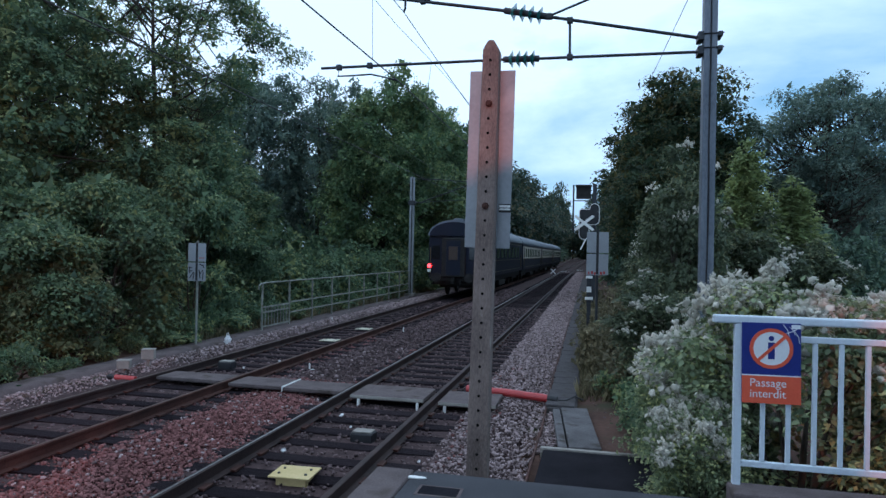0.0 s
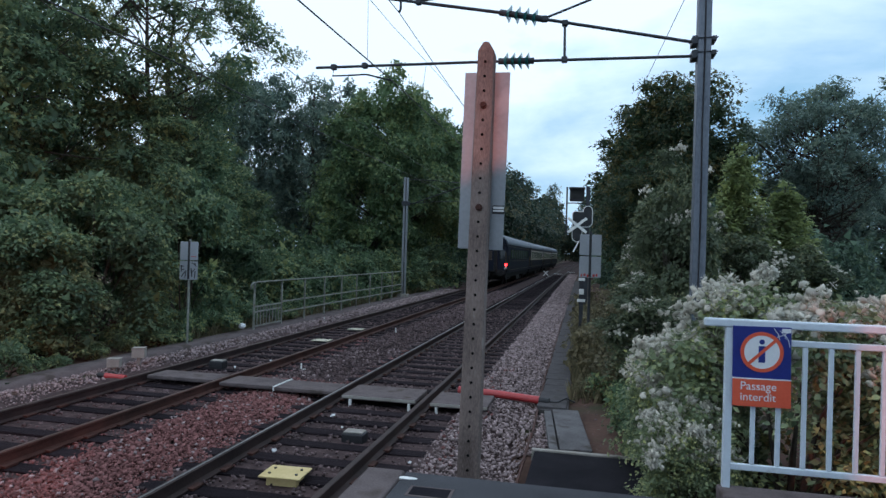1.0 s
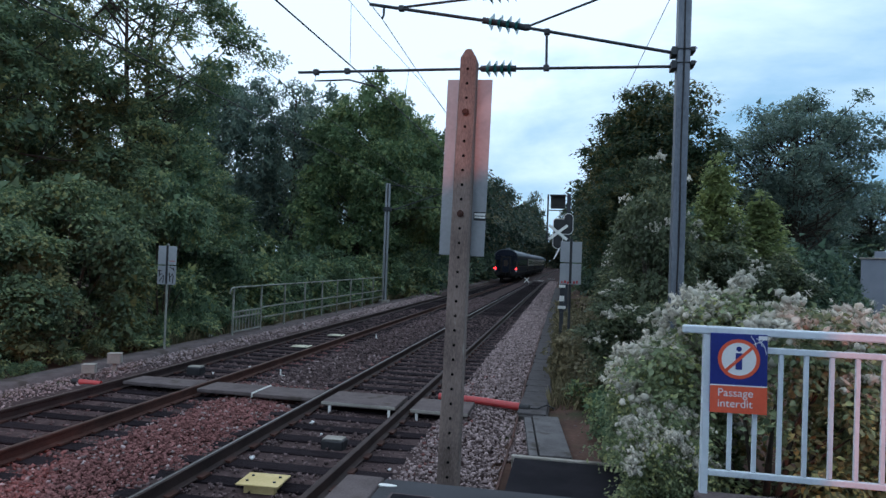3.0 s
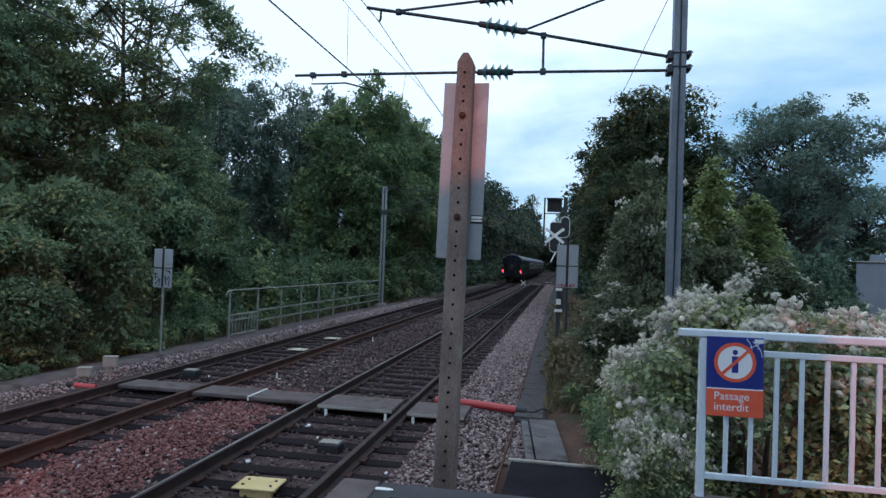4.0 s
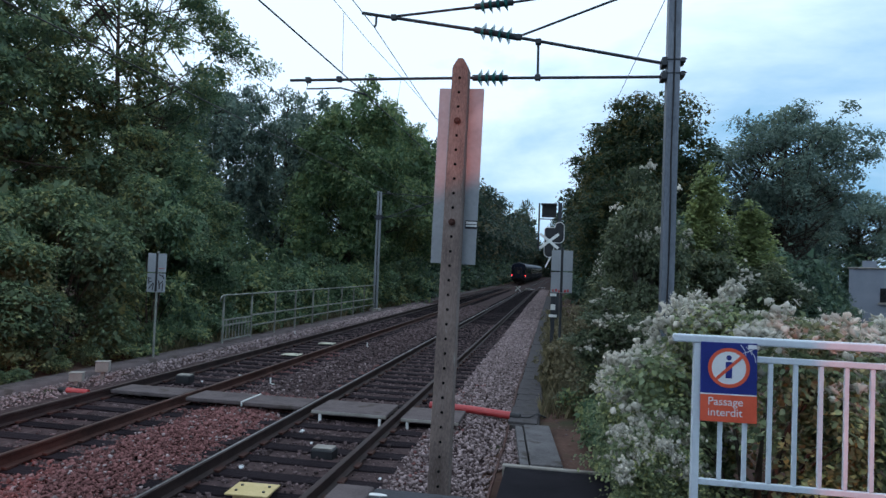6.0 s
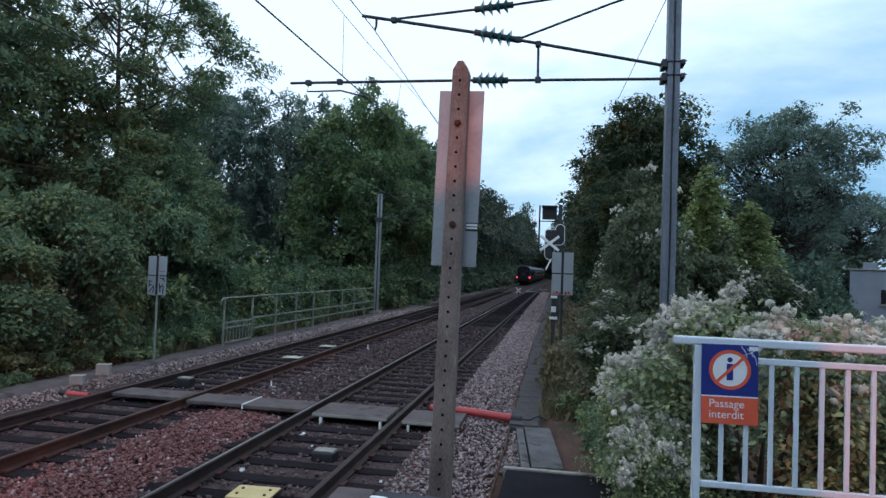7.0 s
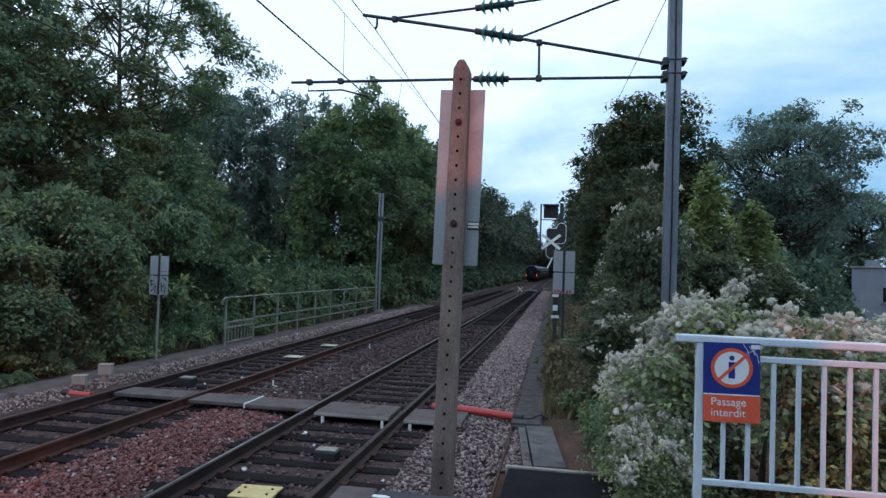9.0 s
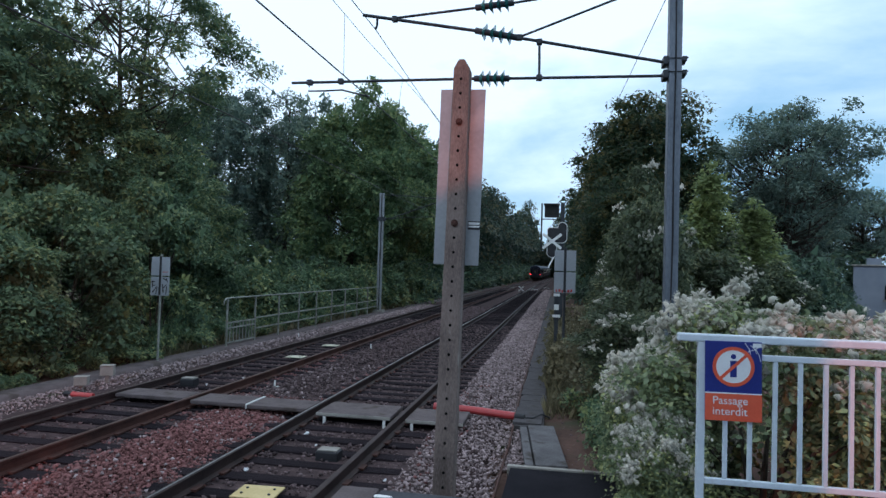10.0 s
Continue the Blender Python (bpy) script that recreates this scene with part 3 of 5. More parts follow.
def mast_with_arm():
    t = thing("catenary_mast", pose(0, 0, 0), "grey steel overhead line mast with a tube cantilever", "catenary mast", "catenary masts")
    x0, x1 = 1.762, 1.967
    w = x1 - x0
    def beam(name, lo, hi):
        part(name, bx(lo, hi, 0.006), M_steel, t)
    # H section: two flanges and a web that shows as a dark seam
    beam("flange", (x0, MY - 0.12, -0.4), (x0 + 0.096, MY + 0.12, 9.0))
    beam("flange", (x1 - 0.096, MY - 0.12, -0.4), (x1, MY + 0.12, 9.0))
    part("web", bx((x0 + 0.09, MY - 0.04, -0.4), (x1 - 0.09, MY + 0.08, 9.0)), M_dark_steel, t)
    part("earth_cable", tb([(x0 + 0.1025 + 0.008 * math.sin(k * 1.3), MY - 0.132, -0.2 + k * 0.55) for k in range(17)], 0.011, 6), M_black, t, "black cable running up the mast")
    for z in (5.70, 5.93):
        part("bracket", bx((x0 - 0.09, MY - 0.14, z - 0.08), (x0 - 0.005, MY + 0.14, z + 0.06), 0.01), M_dark_steel, t)
        part("bracket", bx((x1 + 0.005, MY - 0.14, z - 0.03), (x1 + 0.08, MY + 0.14, z + 0.05), 0.01), M_dark_steel, t)
        for dy in (-0.13, 0.13):
            part("tie_rod", tb([(x0 - 0.1, MY + dy, z + 0.02), (x1 + 0.1, MY + dy, z + 0.02)], 0.01, 6), M_dark_steel, t)
    part("lower_arm", tb([(x0 - 0.05, MY, 5.69), (-0.92, MY, 5.70)], 0.025, 10), M_dark_steel, t)
    insulator(t, (-0.90, MY, 5.70), (-1.52, MY, 5.71))
    part("lower_arm", tb([(-1.50, MY, 5.71), (-4.93, MY, 5.70)], 0.025, 10), M_dark_steel, t)
    part("upper_arm", tb([(x0 - 0.05, MY, 5.92), (-0.77, MY, 6.42)], 0.027, 10), M_dark_steel, t)
    insulator(t, (-0.77, MY, 6.42), (-1.52, MY, 6.57))
    part("upper_arm", tb([(-1.50, MY, 6.565), (-3.60, MY, 6.93)], 0.029, 10), M_dark_steel, t)
    part("strut", tb([(-0.39, MY, 6.31), (-0.38, MY, 5.71)], 0.022, 8), M_dark_steel, t)
    for p in ((-0.39, MY, 6.33), (-0.38, MY, 5.70), (-0.74, MY, 6.42), (-3.0, MY, 6.83), (-4.58, MY, 5.70), (-3.98, MY, 5.71)):
        part("clamp", bx((p[0] - 0.05, p[1] - 0.05, p[2] - 0.05), (p[0] + 0.05, p[1] + 0.05, p[2] + 0.05), 0.015), M_dark_steel, t)
    part("stay", tb([(-0.74, MY, 6.43), (0.80, MY, 7.0), (x0, MY, 7.32)], 0.021, 8), M_dark_steel, t)
    part("top_stay", tb([(-2.99, MY, 6.85), (-1.51, MY, 6.98)], 0.024, 8), M_dark_steel, t)
    insulator(t, (-0.85, MY, 7.045), (-1.53, MY, 6.98))
    part("top_stay", tb([(-0.87, MY, 7.04), (x0, MY, 7.36)], 0.023, 8), M_dark_steel, t)
    part("messenger_clip", tb([(-3.33, MY, 6.88), (-3.33, MY, 6.72), (-3.36, MY, 6.66)], 0.022, 6), M_dark_steel, t)
    part("registration_arm", tb([(-4.58, MY, 5.68), (-4.6, MY, 5.54), (-4.35, MY, 5.54), (-3.95, MY, 5.55), (-3.44, MY, 5.42)], 0.016, 8), M_dark_steel, t)
    part("back_stay", tb([(2.36, 7.0, 8.2), (2.14, 14.26, 8.2), (1.79, 25.6, 8.2), (1.3, 41.0, 8.2)], 0.009, 6), M_wire, t)


def wires():
    t = thing("overhead_wire", pose(0, 0, 0), "thin dark contact and carrier wires over the track", "overhead wire")
    X = -3.34
    def sag(y, z0, z1):
        k = (y - MY) / 50.0
        k = k - math.floor(k)
        return z1 - (z1 - z0) * 4 * k * (1 - k)
    part("contact_wire", tb([(-3.45 - 0.026 * (MY - y if y < MY else 0.0) + 0.002 * max(0.0, min(40.0, y - MY)) + bend(y), y, 5.42 + rise(y)) for y in (-30, -10, 0, 5, 9, MY, 14, 20, 30, 45, 61, 80, 110, 150)], 0.011, 6), M_wire, t)
    ys = [MY - 50 + 2.5 * i for i in range(61)]
    part("carrier_wire", tb([(X - 0.02 + bend(y), y, sag(y, 6.25, 6.66) + rise(y)) for y in ys], 0.008, 6), M_wire, t)
    part("auxiliary_wire", tb([(-3.5 + 0.045 * max(0.0, min(5.0, y - 10.5)) + bend(y), y, 6.41 + rise(y)) for y in ys if y < 70], 0.005, 5), M_wire, t)
    for y in (-0.5, 5.0, 10.0, 13.5, 18.5, 24, 29):
        part("dropper", tb([(-3.5 + 0.045 * max(0.0, min(5.0, y - 10.5)), y, 6.41), (-3.48, y, 5.42)], 0.004, 5), M_wire, t)
    part("contact_wire", tb([(FAR + bend(y), y, 5.45 + rise(y)) for y in YS], 0.011, 6), M_wire, t)
    part("carrier_wire", tb([(FAR + bend(y), y, sag(y, 6.0, 6.7) + rise(y)) for y in ys], 0.008, 6), M_wire, t)


mast_with_arm()
wires()


def far_mast(m, side):
    t = thing("catenary_mast", m, "slim pale steel overhead line mast with a bracket arm", "catenary mast", "catenary masts")
    part("flange", bx((-0.12, -0.1, 0), (-0.02, 0.1, 6.75), 0.006), M_plate, t)
    part("flange", bx((0.05, -0.1, 0), (0.13, 0.1, 6.75), 0.006), M_plate, t)
    part("web", bx((-0.03, -0.02, 0), (0.06, 0.05, 6.7)), M_dark_steel, t)
    part("footing", bx((-0.3, -0.3, -0.3), (0.3, 0.3, 0.12), 0.03), M_concrete, t)
    part("upper_arm", tb([(0, 0, 6.65), (side * 1.6, 0, 6.6), (side * 3.3, 0, 6.45)], 0.022, 8), M_dark_steel, t)
    part("lower_arm", tb([(0, 0, 5.25), (side * 0.5, 0, 5.3), (side * 3.3, 0, 6.3)], 0.03, 8), M_dark_steel, t)
    part("registration_arm", tb([(0, 0, 5.25), (side * 1.4, 0, 5.38), (side * 3.2, 0, 5.45)], 0.016, 8), M_dark_steel, t)
    part("bracket", bx((-0.2, -0.16, 5.15), (0.22, 0.16, 5.4), 0.02), M_dark_steel, t)
    return t


far_mast(pose(-9.9, 35.8, -0.15), 1)

# ---- railing with the notice at the platform end ----


def flat_text(body, size, mat, parent, m):
    cu = bpy.data.curves.new("lettering", "FONT")
    cu.body, cu.size, cu.extrude = body, size, 0.0006
    tmp = bpy.data.objects.new("lettering", cu)
    scene.collection.objects.link(tmp)
    bpy.context.view_layer.update()
    me = bpy.data.meshes.new_from_object(tmp.evaluated_get(bpy.context.evaluated_depsgraph_get()))
    bpy.data.objects.remove(tmp)
    me.materials.clear()
    me.materials.append(mat)
    ob = new("lettering", me)
    ob.parent = parent
    ob.matrix_basis = m
    return ob


def disc(r0, r1, y0, y1, c, sides=40):
    """A ring, or a disc when r0 is zero, facing the platform."""
    bm = bmesh.new()
    if r0 <= 0:
        return tube(bm, [(c[0], y0, c[1]), (c[0], y1, c[1])], r1, sides)
    loops = []
    for r, y in ((r0, y0), (r1, y0), (r1, y1), (r0, y1)):
        loops.append([bm.verts.new((c[0] + r * math.cos(2 * math.pi * k / sides), y, c[1] + r * math.sin(2 * math.pi * k / sides))) for k in range(sides)])
    for a, b in zip(loops, loops[1:] + loops[:1]):
        for k in range(sides):
            bm.faces.new((a[k], a[(k + 1) % sides], b[(k + 1) % sides], b[k]))
    return bm


def platform_railing():
    y = 5.22
    t = thing("railing", pose(0, y, 0), "pale blue-grey painted steel railing with upright bars", "railing")
    part("handrail", bx((0.92, -0.035, 1.825), (4.2, 0.035, 1.885), 0.012), M_fence_paint, t)
    part("mid_rail", bx((1.125, -0.02, 1.70), (4.2, 0.02, 1.745), 0.006), M_fence_paint, t)
    part("bottom_rail", bx((1.125, -0.02, 0.765), (4.2, 0.02, 0.81), 0.006), M_fence_paint, t)
    for x in (1.098, 3.4):
        part("post", bx((x - 0.028, -0.028, PLAT_Z - 0.05), (x + 0.028, 0.028, 1.824), 0.006), M_fence_paint, t)
    x = 1.275
    while x < 4.2:
        if abs(x - 3.4) > 0.06:
            part("bar", bx((x - 0.0165, -0.014, 0.811), (x + 0.0165, 0.014, 1.699), 0.005), M_fence_paint, t)
        x += 0.1735
    s = thing("notice", pose(1.318, y - 0.036, 1.545, 0, -0.6, 0), "blue and orange enamel notice forbidding passage", "sign")
    part("panel", bx((-0.2, -0.006, -0.295), (0.2, 0.006, 0.295), 0.003), M_sign_blue, s, "dark blue sign panel")
    part("orange_field", bx((-0.2, -0.0085, -0.295), (0.2, -0.0062, -0.095), 0), M_sign_orange, s, "orange lower field")
    part("dividing_line", bx((-0.2, -0.0088, -0.095), (0.2, -0.0062, -0.086), 0), M_sign_white, s)
    part("disc", disc(0, 0.125, -0.0084, -0.0062, (0.0, 0.107)), M_sign_white, s, "white disc")
    part("ring", disc(0.122, 0.148, -0.0095, -0.0062, (0.0, 0.107)), M_sign_orange, s, "orange ring")
    bm = bx((-0.023, -0.0098, 0.03), (0.023, -0.0086, 0.152), 0)
    tube(bm, [(0, -0.0098, 0.182), (0, -0.0086, 0.182)], 0.019, 18)
    part("dark_bar", bm, M_sign_blue, s, "dark blue upright bar and dot")
    bm = bx((-0.128, -0.0112, -0.011), (0.128, -0.0099, 0.011), 0)
    bmesh.ops.rotate(bm, cent=(0, 0, 0), matrix=Matrix.Rotation(radians(-44), 3, "Y"), verts=bm.verts)
    bmesh.ops.translate(bm, vec=(0, 0, 0.107), verts=bm.verts)
    part("slash", bm, M_sign_orange, s, "orange diagonal slash")
    flat_text("Passage", 0.083, M_sign_white, s, pose(-0.148, -0.0095, -0.172, 90, 0, 0))
    flat_text("interdit", 0.083, M_sign_white, s, pose(-0.148, -0.0095, -0.252, 90, 0, 0))
    part("sticker", bx((0.135, -0.0085, 0.255), (0.196, -0.0062, 0.285)), M_sign_white, s)
    for a, b in (((0.08, 0.285), (0.12, 0.2)), ((0.1, 0.22), (0.18, 0.26)), ((0.15, 0.25), (0.19, 0.15)), ((0.12, 0.27), (0.16, 0.21))):
        part("scratch", tb([(a[0], -0.007, a[1]), ((a[0] + b[0]) / 2 + 0.01, -0.007, (a[1] + b[1]) / 2), (b[0], -0.007, b[1])], 0.0022, 5), M_sign_white, s)
    k = part("kerb", bx((1.04, 5.0, 0.2), (6, 5.27, PLAT_Z + 0.012), 0.02), M_concrete_dark)
    tagged(k, "mossy concrete kerb under the railing", "kerb", kind="structure")


platform_railing()

# ---- left side: bridge railing, small signs, boxes ----


def bridge_railing():
    t = thing("bridge_railing", pose(0, 0, 0), "old cream-painted tube railing along the walkway", "railing")
    n, y0, y1 = 9, 18.2, 34.8
    step = (y1 - y0) / n
    X = -9.72
    part("handrail", tb([(X, y0 - 0.22, 1.08), (X, y0 - 0.2, 1.2), (X, y0 - 0.08, 1.26), (X, y0 + 0.2, 1.27), (X - 0.05, y1, 1.27)], 0.024, 8), M_far_fence, t)
    for k in range(n + 1):
        y = y0 + k * step
        part("post", bx((X - 0.026, y - 0.026, -0.25), (X + 0.026, y + 0.026, 1.25), 0.006), M_far_fence, t)
        if k < n:
            for z in (0.52, 0.36, -0.08) if k == 0 else (0.56, 0.22):
                part("rail", bx((X - 0.02, y + 0.05, z - 0.02), (X + 0.02, y + step - 0.05, z + 0.025)), M_far_fence, t)
            if k == 0:
                for j in range(1, 9):
                    yy = y + j * step / 9
                    part("bar", bx((X - 0.014, yy - 0.014, -0.1), (X + 0.014, yy + 0.014, 0.52)), M_far_fence, t)


def track_sign(m, scrawl, label, up):
    """Two sheet-metal plates one over the other on a slim pole."""
    t = thing("track_sign", m, label, "sign", "trackside signs")
    part("pole", tb([(0, 0, 0), (0, 0, 2.35 + up)], 0.03, 8), M_far_fence if scrawl else M_dark_steel, t)
    first = list(t.children)
    for z in (1.55, 2.05):
        p = part("plate", bx((-0.24, -0.045, z - 0.235), (0.24, -0.033, z + 0.235), 0.004), M_plate, t)
    part("seam", bx((-0.03, -0.052, 1.33), (0.025, -0.046, 2.3)), M_black, t)
    if scrawl:
        rr = random.Random(3)
        for x, z, w, h, a in ((-0.17, 1.66, 0.09, 0.02, 5), (-0.19, 1.6, 0.02, 0.16, 0), (-0.15, 1.57, 0.08, 0.02, -10), (-0.13, 1.47, 0.02, 0.2, 35), (-0.08, 1.44, 0.02, 0.17, 10),
                              (0.08, 1.5, 0.025, 0.22, -8), (0.13, 1.55, 0.02, 0.12, 40), (0.17, 1.45, 0.02, 0.2, 4), (0.12, 1.73, 0.1, 0.022, 25), (0.18, 1.7, 0.02, 0.1, -20)):
            bm = bx((-w / 2, -0.0535, -h / 2), (w / 2, -0.0465, h / 2))
            bmesh.ops.rotate(bm, cent=(0, 0, 0), matrix=Matrix.Rotation(radians(a), 3, "Y"), verts=bm.verts)
            bmesh.ops.translate(bm, vec=(x, 0, z), verts=bm.verts)
            part("scrawl", bm, M_black, t, "black sprayed scrawl")
        part("scrawl", bx((0.05, -0.0525, 1.9), (0.2, -0.0465, 1.915)), M_red_tube, t, "red sprayed scrawl")
    else:
        for x, w, z in ((-0.2, 0.03, 1.36), (-0.14, 0.05, 1.37), (-0.07, 0.035, 1.35), (0.06, 0.05, 1.36), (0.13, 0.04, 1.37)):
            part("scrawl", bx((x, -0.0495, z - 0.03), (x + w, -0.0462, z + 0.03), 0.004), M_red_tube, t, "red sprayed scrawl")
    for o in t.children:
        if o not in first:
            o.location.z += up
    return t


def trackside_box(m, w, h, stub):
    t = thing("junction_box", m, "small grey trackside junction box on a stub post", "junction box", "trackside boxes")
    part("stub_post", bx((-0.035, -0.03, -0.1), (0.035, 0.03, stub + 0.005), 0.005), M_concrete, t)
    part("housing", bx((-w / 2, -0.1, stub), (w / 2, 0.1, stub + h - 0.016), 0.012), M_concrete, t)
    part("lid", bx((-w / 2 - 0.008, -0.108, stub + h - 0.015), (w / 2 + 0.008, 0.108, stub + h), 0.005), M_concrete, t)


bridge_railing()
track_sign(pose(-9.79, 14.9, -0.24, 0, 0, 6), True, "two grey plates with black scrawl on a slim pole", 0.38)
track_sign(pose(0.19, 15.1, -0.1, 0, 0, 2), False, "two plain grey plates on a slim dark pole", 0.66)
trackside_box(pose(-8.86, 11.1, -0.26, 0, 0, 24), 0.23, 0.17, 0.17)
trackside_box(pose(-8.88, 11.85, -0.26, 0, 0, 24), 0.25, 0.21, 0.24)


def crossing_slab(x0, x1, y, z, feet, mat, rim=None, depth=0.85):
    rim = rim or M_concrete_dark
    s = thing("crossing_slab", pose(0, 0, 0), "worn grey concrete slab bridging the rails", "slab", "crossing slabs")
    part("slab", bx((x0, y, z - 0.07), (x1, y + depth, z), 0.012), mat, s)
    part("edge_angle", bx((x0, y - 0.014, z - 0.05), (x1, y - 0.002, z - 0.004), 0.003), rim, s)
    for f in feet:
        part("foot", bx((f - 0.02, y - 0.017, -0.2), (f + 0.02, y + 0.03, z - 0.062)), M_white, s)


crossing_slab(-3.72, -2.5, 9.95, -0.01, (-3.58, -2.6), M_concrete_dark, M_concrete)
crossing_slab(-5.0, -3.95, 10.15, -0.02, (), M_concrete_dark, depth=0.66)
crossing_slab(-6.05, -5.03, 10.2, -0.02, (), M_concrete_dark, depth=0.64)
crossing_slab(-7.55, -6.25, 10.32, -0.02, (), M_concrete_dark, depth=0.56)
crossing_slab(-2.25, -1.35, 9.92, -0.02, (-2.15,), M_concrete_dark, M_concrete)
crossing_slab(-3.75, -2.5, 92.0, 0.04, (), M_white)
crossing_slab(-2.2, -1.0, 104.0, 0.06, (), M_white)
crossing_slab(-7.5, -6.25, 98.0, 0.05, (), M_concrete)


joint = part("joint_strip", bx((-5.026, 10.13, -0.09), (-5.004, 10.86, -0.008), 0.003), M_white)
tagged(joint, "pale strip in the joint between two crossing slabs", "joint strip")


def conduit(pts, label, r):
    t = thing("cable_conduit", pose(0, 0, 0), label, "conduit", "red conduits")
    part("pipe", tb(pts, r, 14), M_red_tube, t)
    d = (Vector(pts[-1]) - Vector(pts[-2])).normalized()
    part("end_cap", tb([Vector(pts[-1]) - d * 0.02, Vector(pts[-1]) + d * 2.6 * r], r * 0.94, 12), M_black, t, "black rubber end")
    e = Vector(pts[-1]) + d * 0.18
    part("cable", tb([e, e + Vector((0.12, 0.02, 0.0)), e + Vector((0.26, 0.08, 0.06)), e + Vector((0.4, 0.1, 0.0))], 0.014, 6), M_black, t)


conduit([(-2.0, 11.0, -0.02), (-1.3, 10.95, -0.03), (-0.62, 10.85, -0.06)], "red plastic cable conduit lying on the ballast", 0.064)
conduit([(-8.18, 10.56, -0.16), (-8.4, 10.54, -0.15), (-8.58, 10.52, -0.14)], "red plastic cable conduit lying on the ballast", 0.052)


def yellow_plate(m, label, paint):
    t = thing("track_beacon", m, label, "track beacon", "yellow beacons")
    part("cover", bx((-0.23, -0.19, 0.06), (0.23, 0.19, 0.078), 0.005), paint, t)
    part("base", bx((-0.17, -0.12, -0.05), (0.17, 0.12, 0.059), 0.01), M_dark_steel if paint == M_pale else paint, t)
    for x in (-0.15, 0.15):
        for y in (-0.08, 0.08):
            part("bolt", tb([(x, y, 0.075), (x, y, 0.09)], 0.016, 8), M_dark_steel, t)


yellow_plate(pose(-3.04, 6.5, -0.16, 0, 0, 3), "yellow steel beacon plate between the rails", M_yellow)
yellow_plate(pose(-6.83, 16.6, -0.2), "pale yellow steel plate between the far rails", M_pale)
yellow_plate(pose(-6.85, 19.4, -0.2), "pale yellow steel plate between the far rails", M_pale)


def magnet(m):
    t = thing("track_magnet", m, "grey box magnet bolted between the rails", "track magnet", "track magnets")
    part("body", bx((-0.15, -0.11, -0.14), (0.15, 0.11, 0.03), 0.02), M_black, t)
    part("top", bx((-0.13, -0.09, 0.031), (0.13, 0.09, 0.05), 0.008), M_concrete, t)


magnet(pose(-2.85, 8.15, -0.1))
magnet(pose(-7.22, 12.1, -0.05))


def litter(x, y, z, w, seed):
    rr = random.Random(seed)
    bm = bmesh.new()
    bmesh.ops.create_icosphere(bm, subdivisions=2, radius=w)
    for v in bm.verts:
        v.co = Vector((v.co.x * rr.uniform(0.2, 1.3), v.co.y * rr.uniform(0.1, 1.0), v.co.z * rr.uniform(0.1, 0.9)))
    ob = part("litter", bm, M_paper)
    ob.location = (x, y, z + w * 0.1)
    ob.rotation_euler = (rr.uniform(-0.3, 0.3), rr.uniform(-0.3, 0.3), rr.uniform(0, 6))
    tagged(ob, "crumpled white scrap of litter on the ballast", "litter", "litter")


for k, (x, y, w) in enumerate(((-3.55, 9.15, 0.05), (-3.6, 7.35, 0.055), (-3.2, 8.6, 0.03), (-5.0, 7.6, 0.03), (-6.6, 13.2, 0.04), (-1.3, 9.0, 0.035), (-1.9, 7.4, 0.03), (-4.6, 11.6, 0.03), (-6.9, 12.2, 0.04), (-1.0, 6.3, 0.025), (-6.4, 15.0, 0.04))):
    litter(x, y, -0.15, w * 0.8, k)


def stake(m):
    t = thing("marker_stake", m, "small white bent marker stake beside the rail", "marker stake", "marker stakes")
    part("upright", bx((-0.014, -0.01, 0), (0.014, 0.01, 0.13), 0.003), M_white, t)
    part("foot", bx((0.0145, -0.01, 0), (0.1, 0.01, 0.02), 0.003), M_white, t)


stake(pose(-5.62, 12.6, -0.18))
stake(pose(-5.62, 19.6, -0.18))
stake(pose(-8.9, 21.8, -0.2))

# ---- plants ----


def unit(v):
    return v / (np.linalg.norm(v, axis=-1, keepdims=True) + 1e-9)


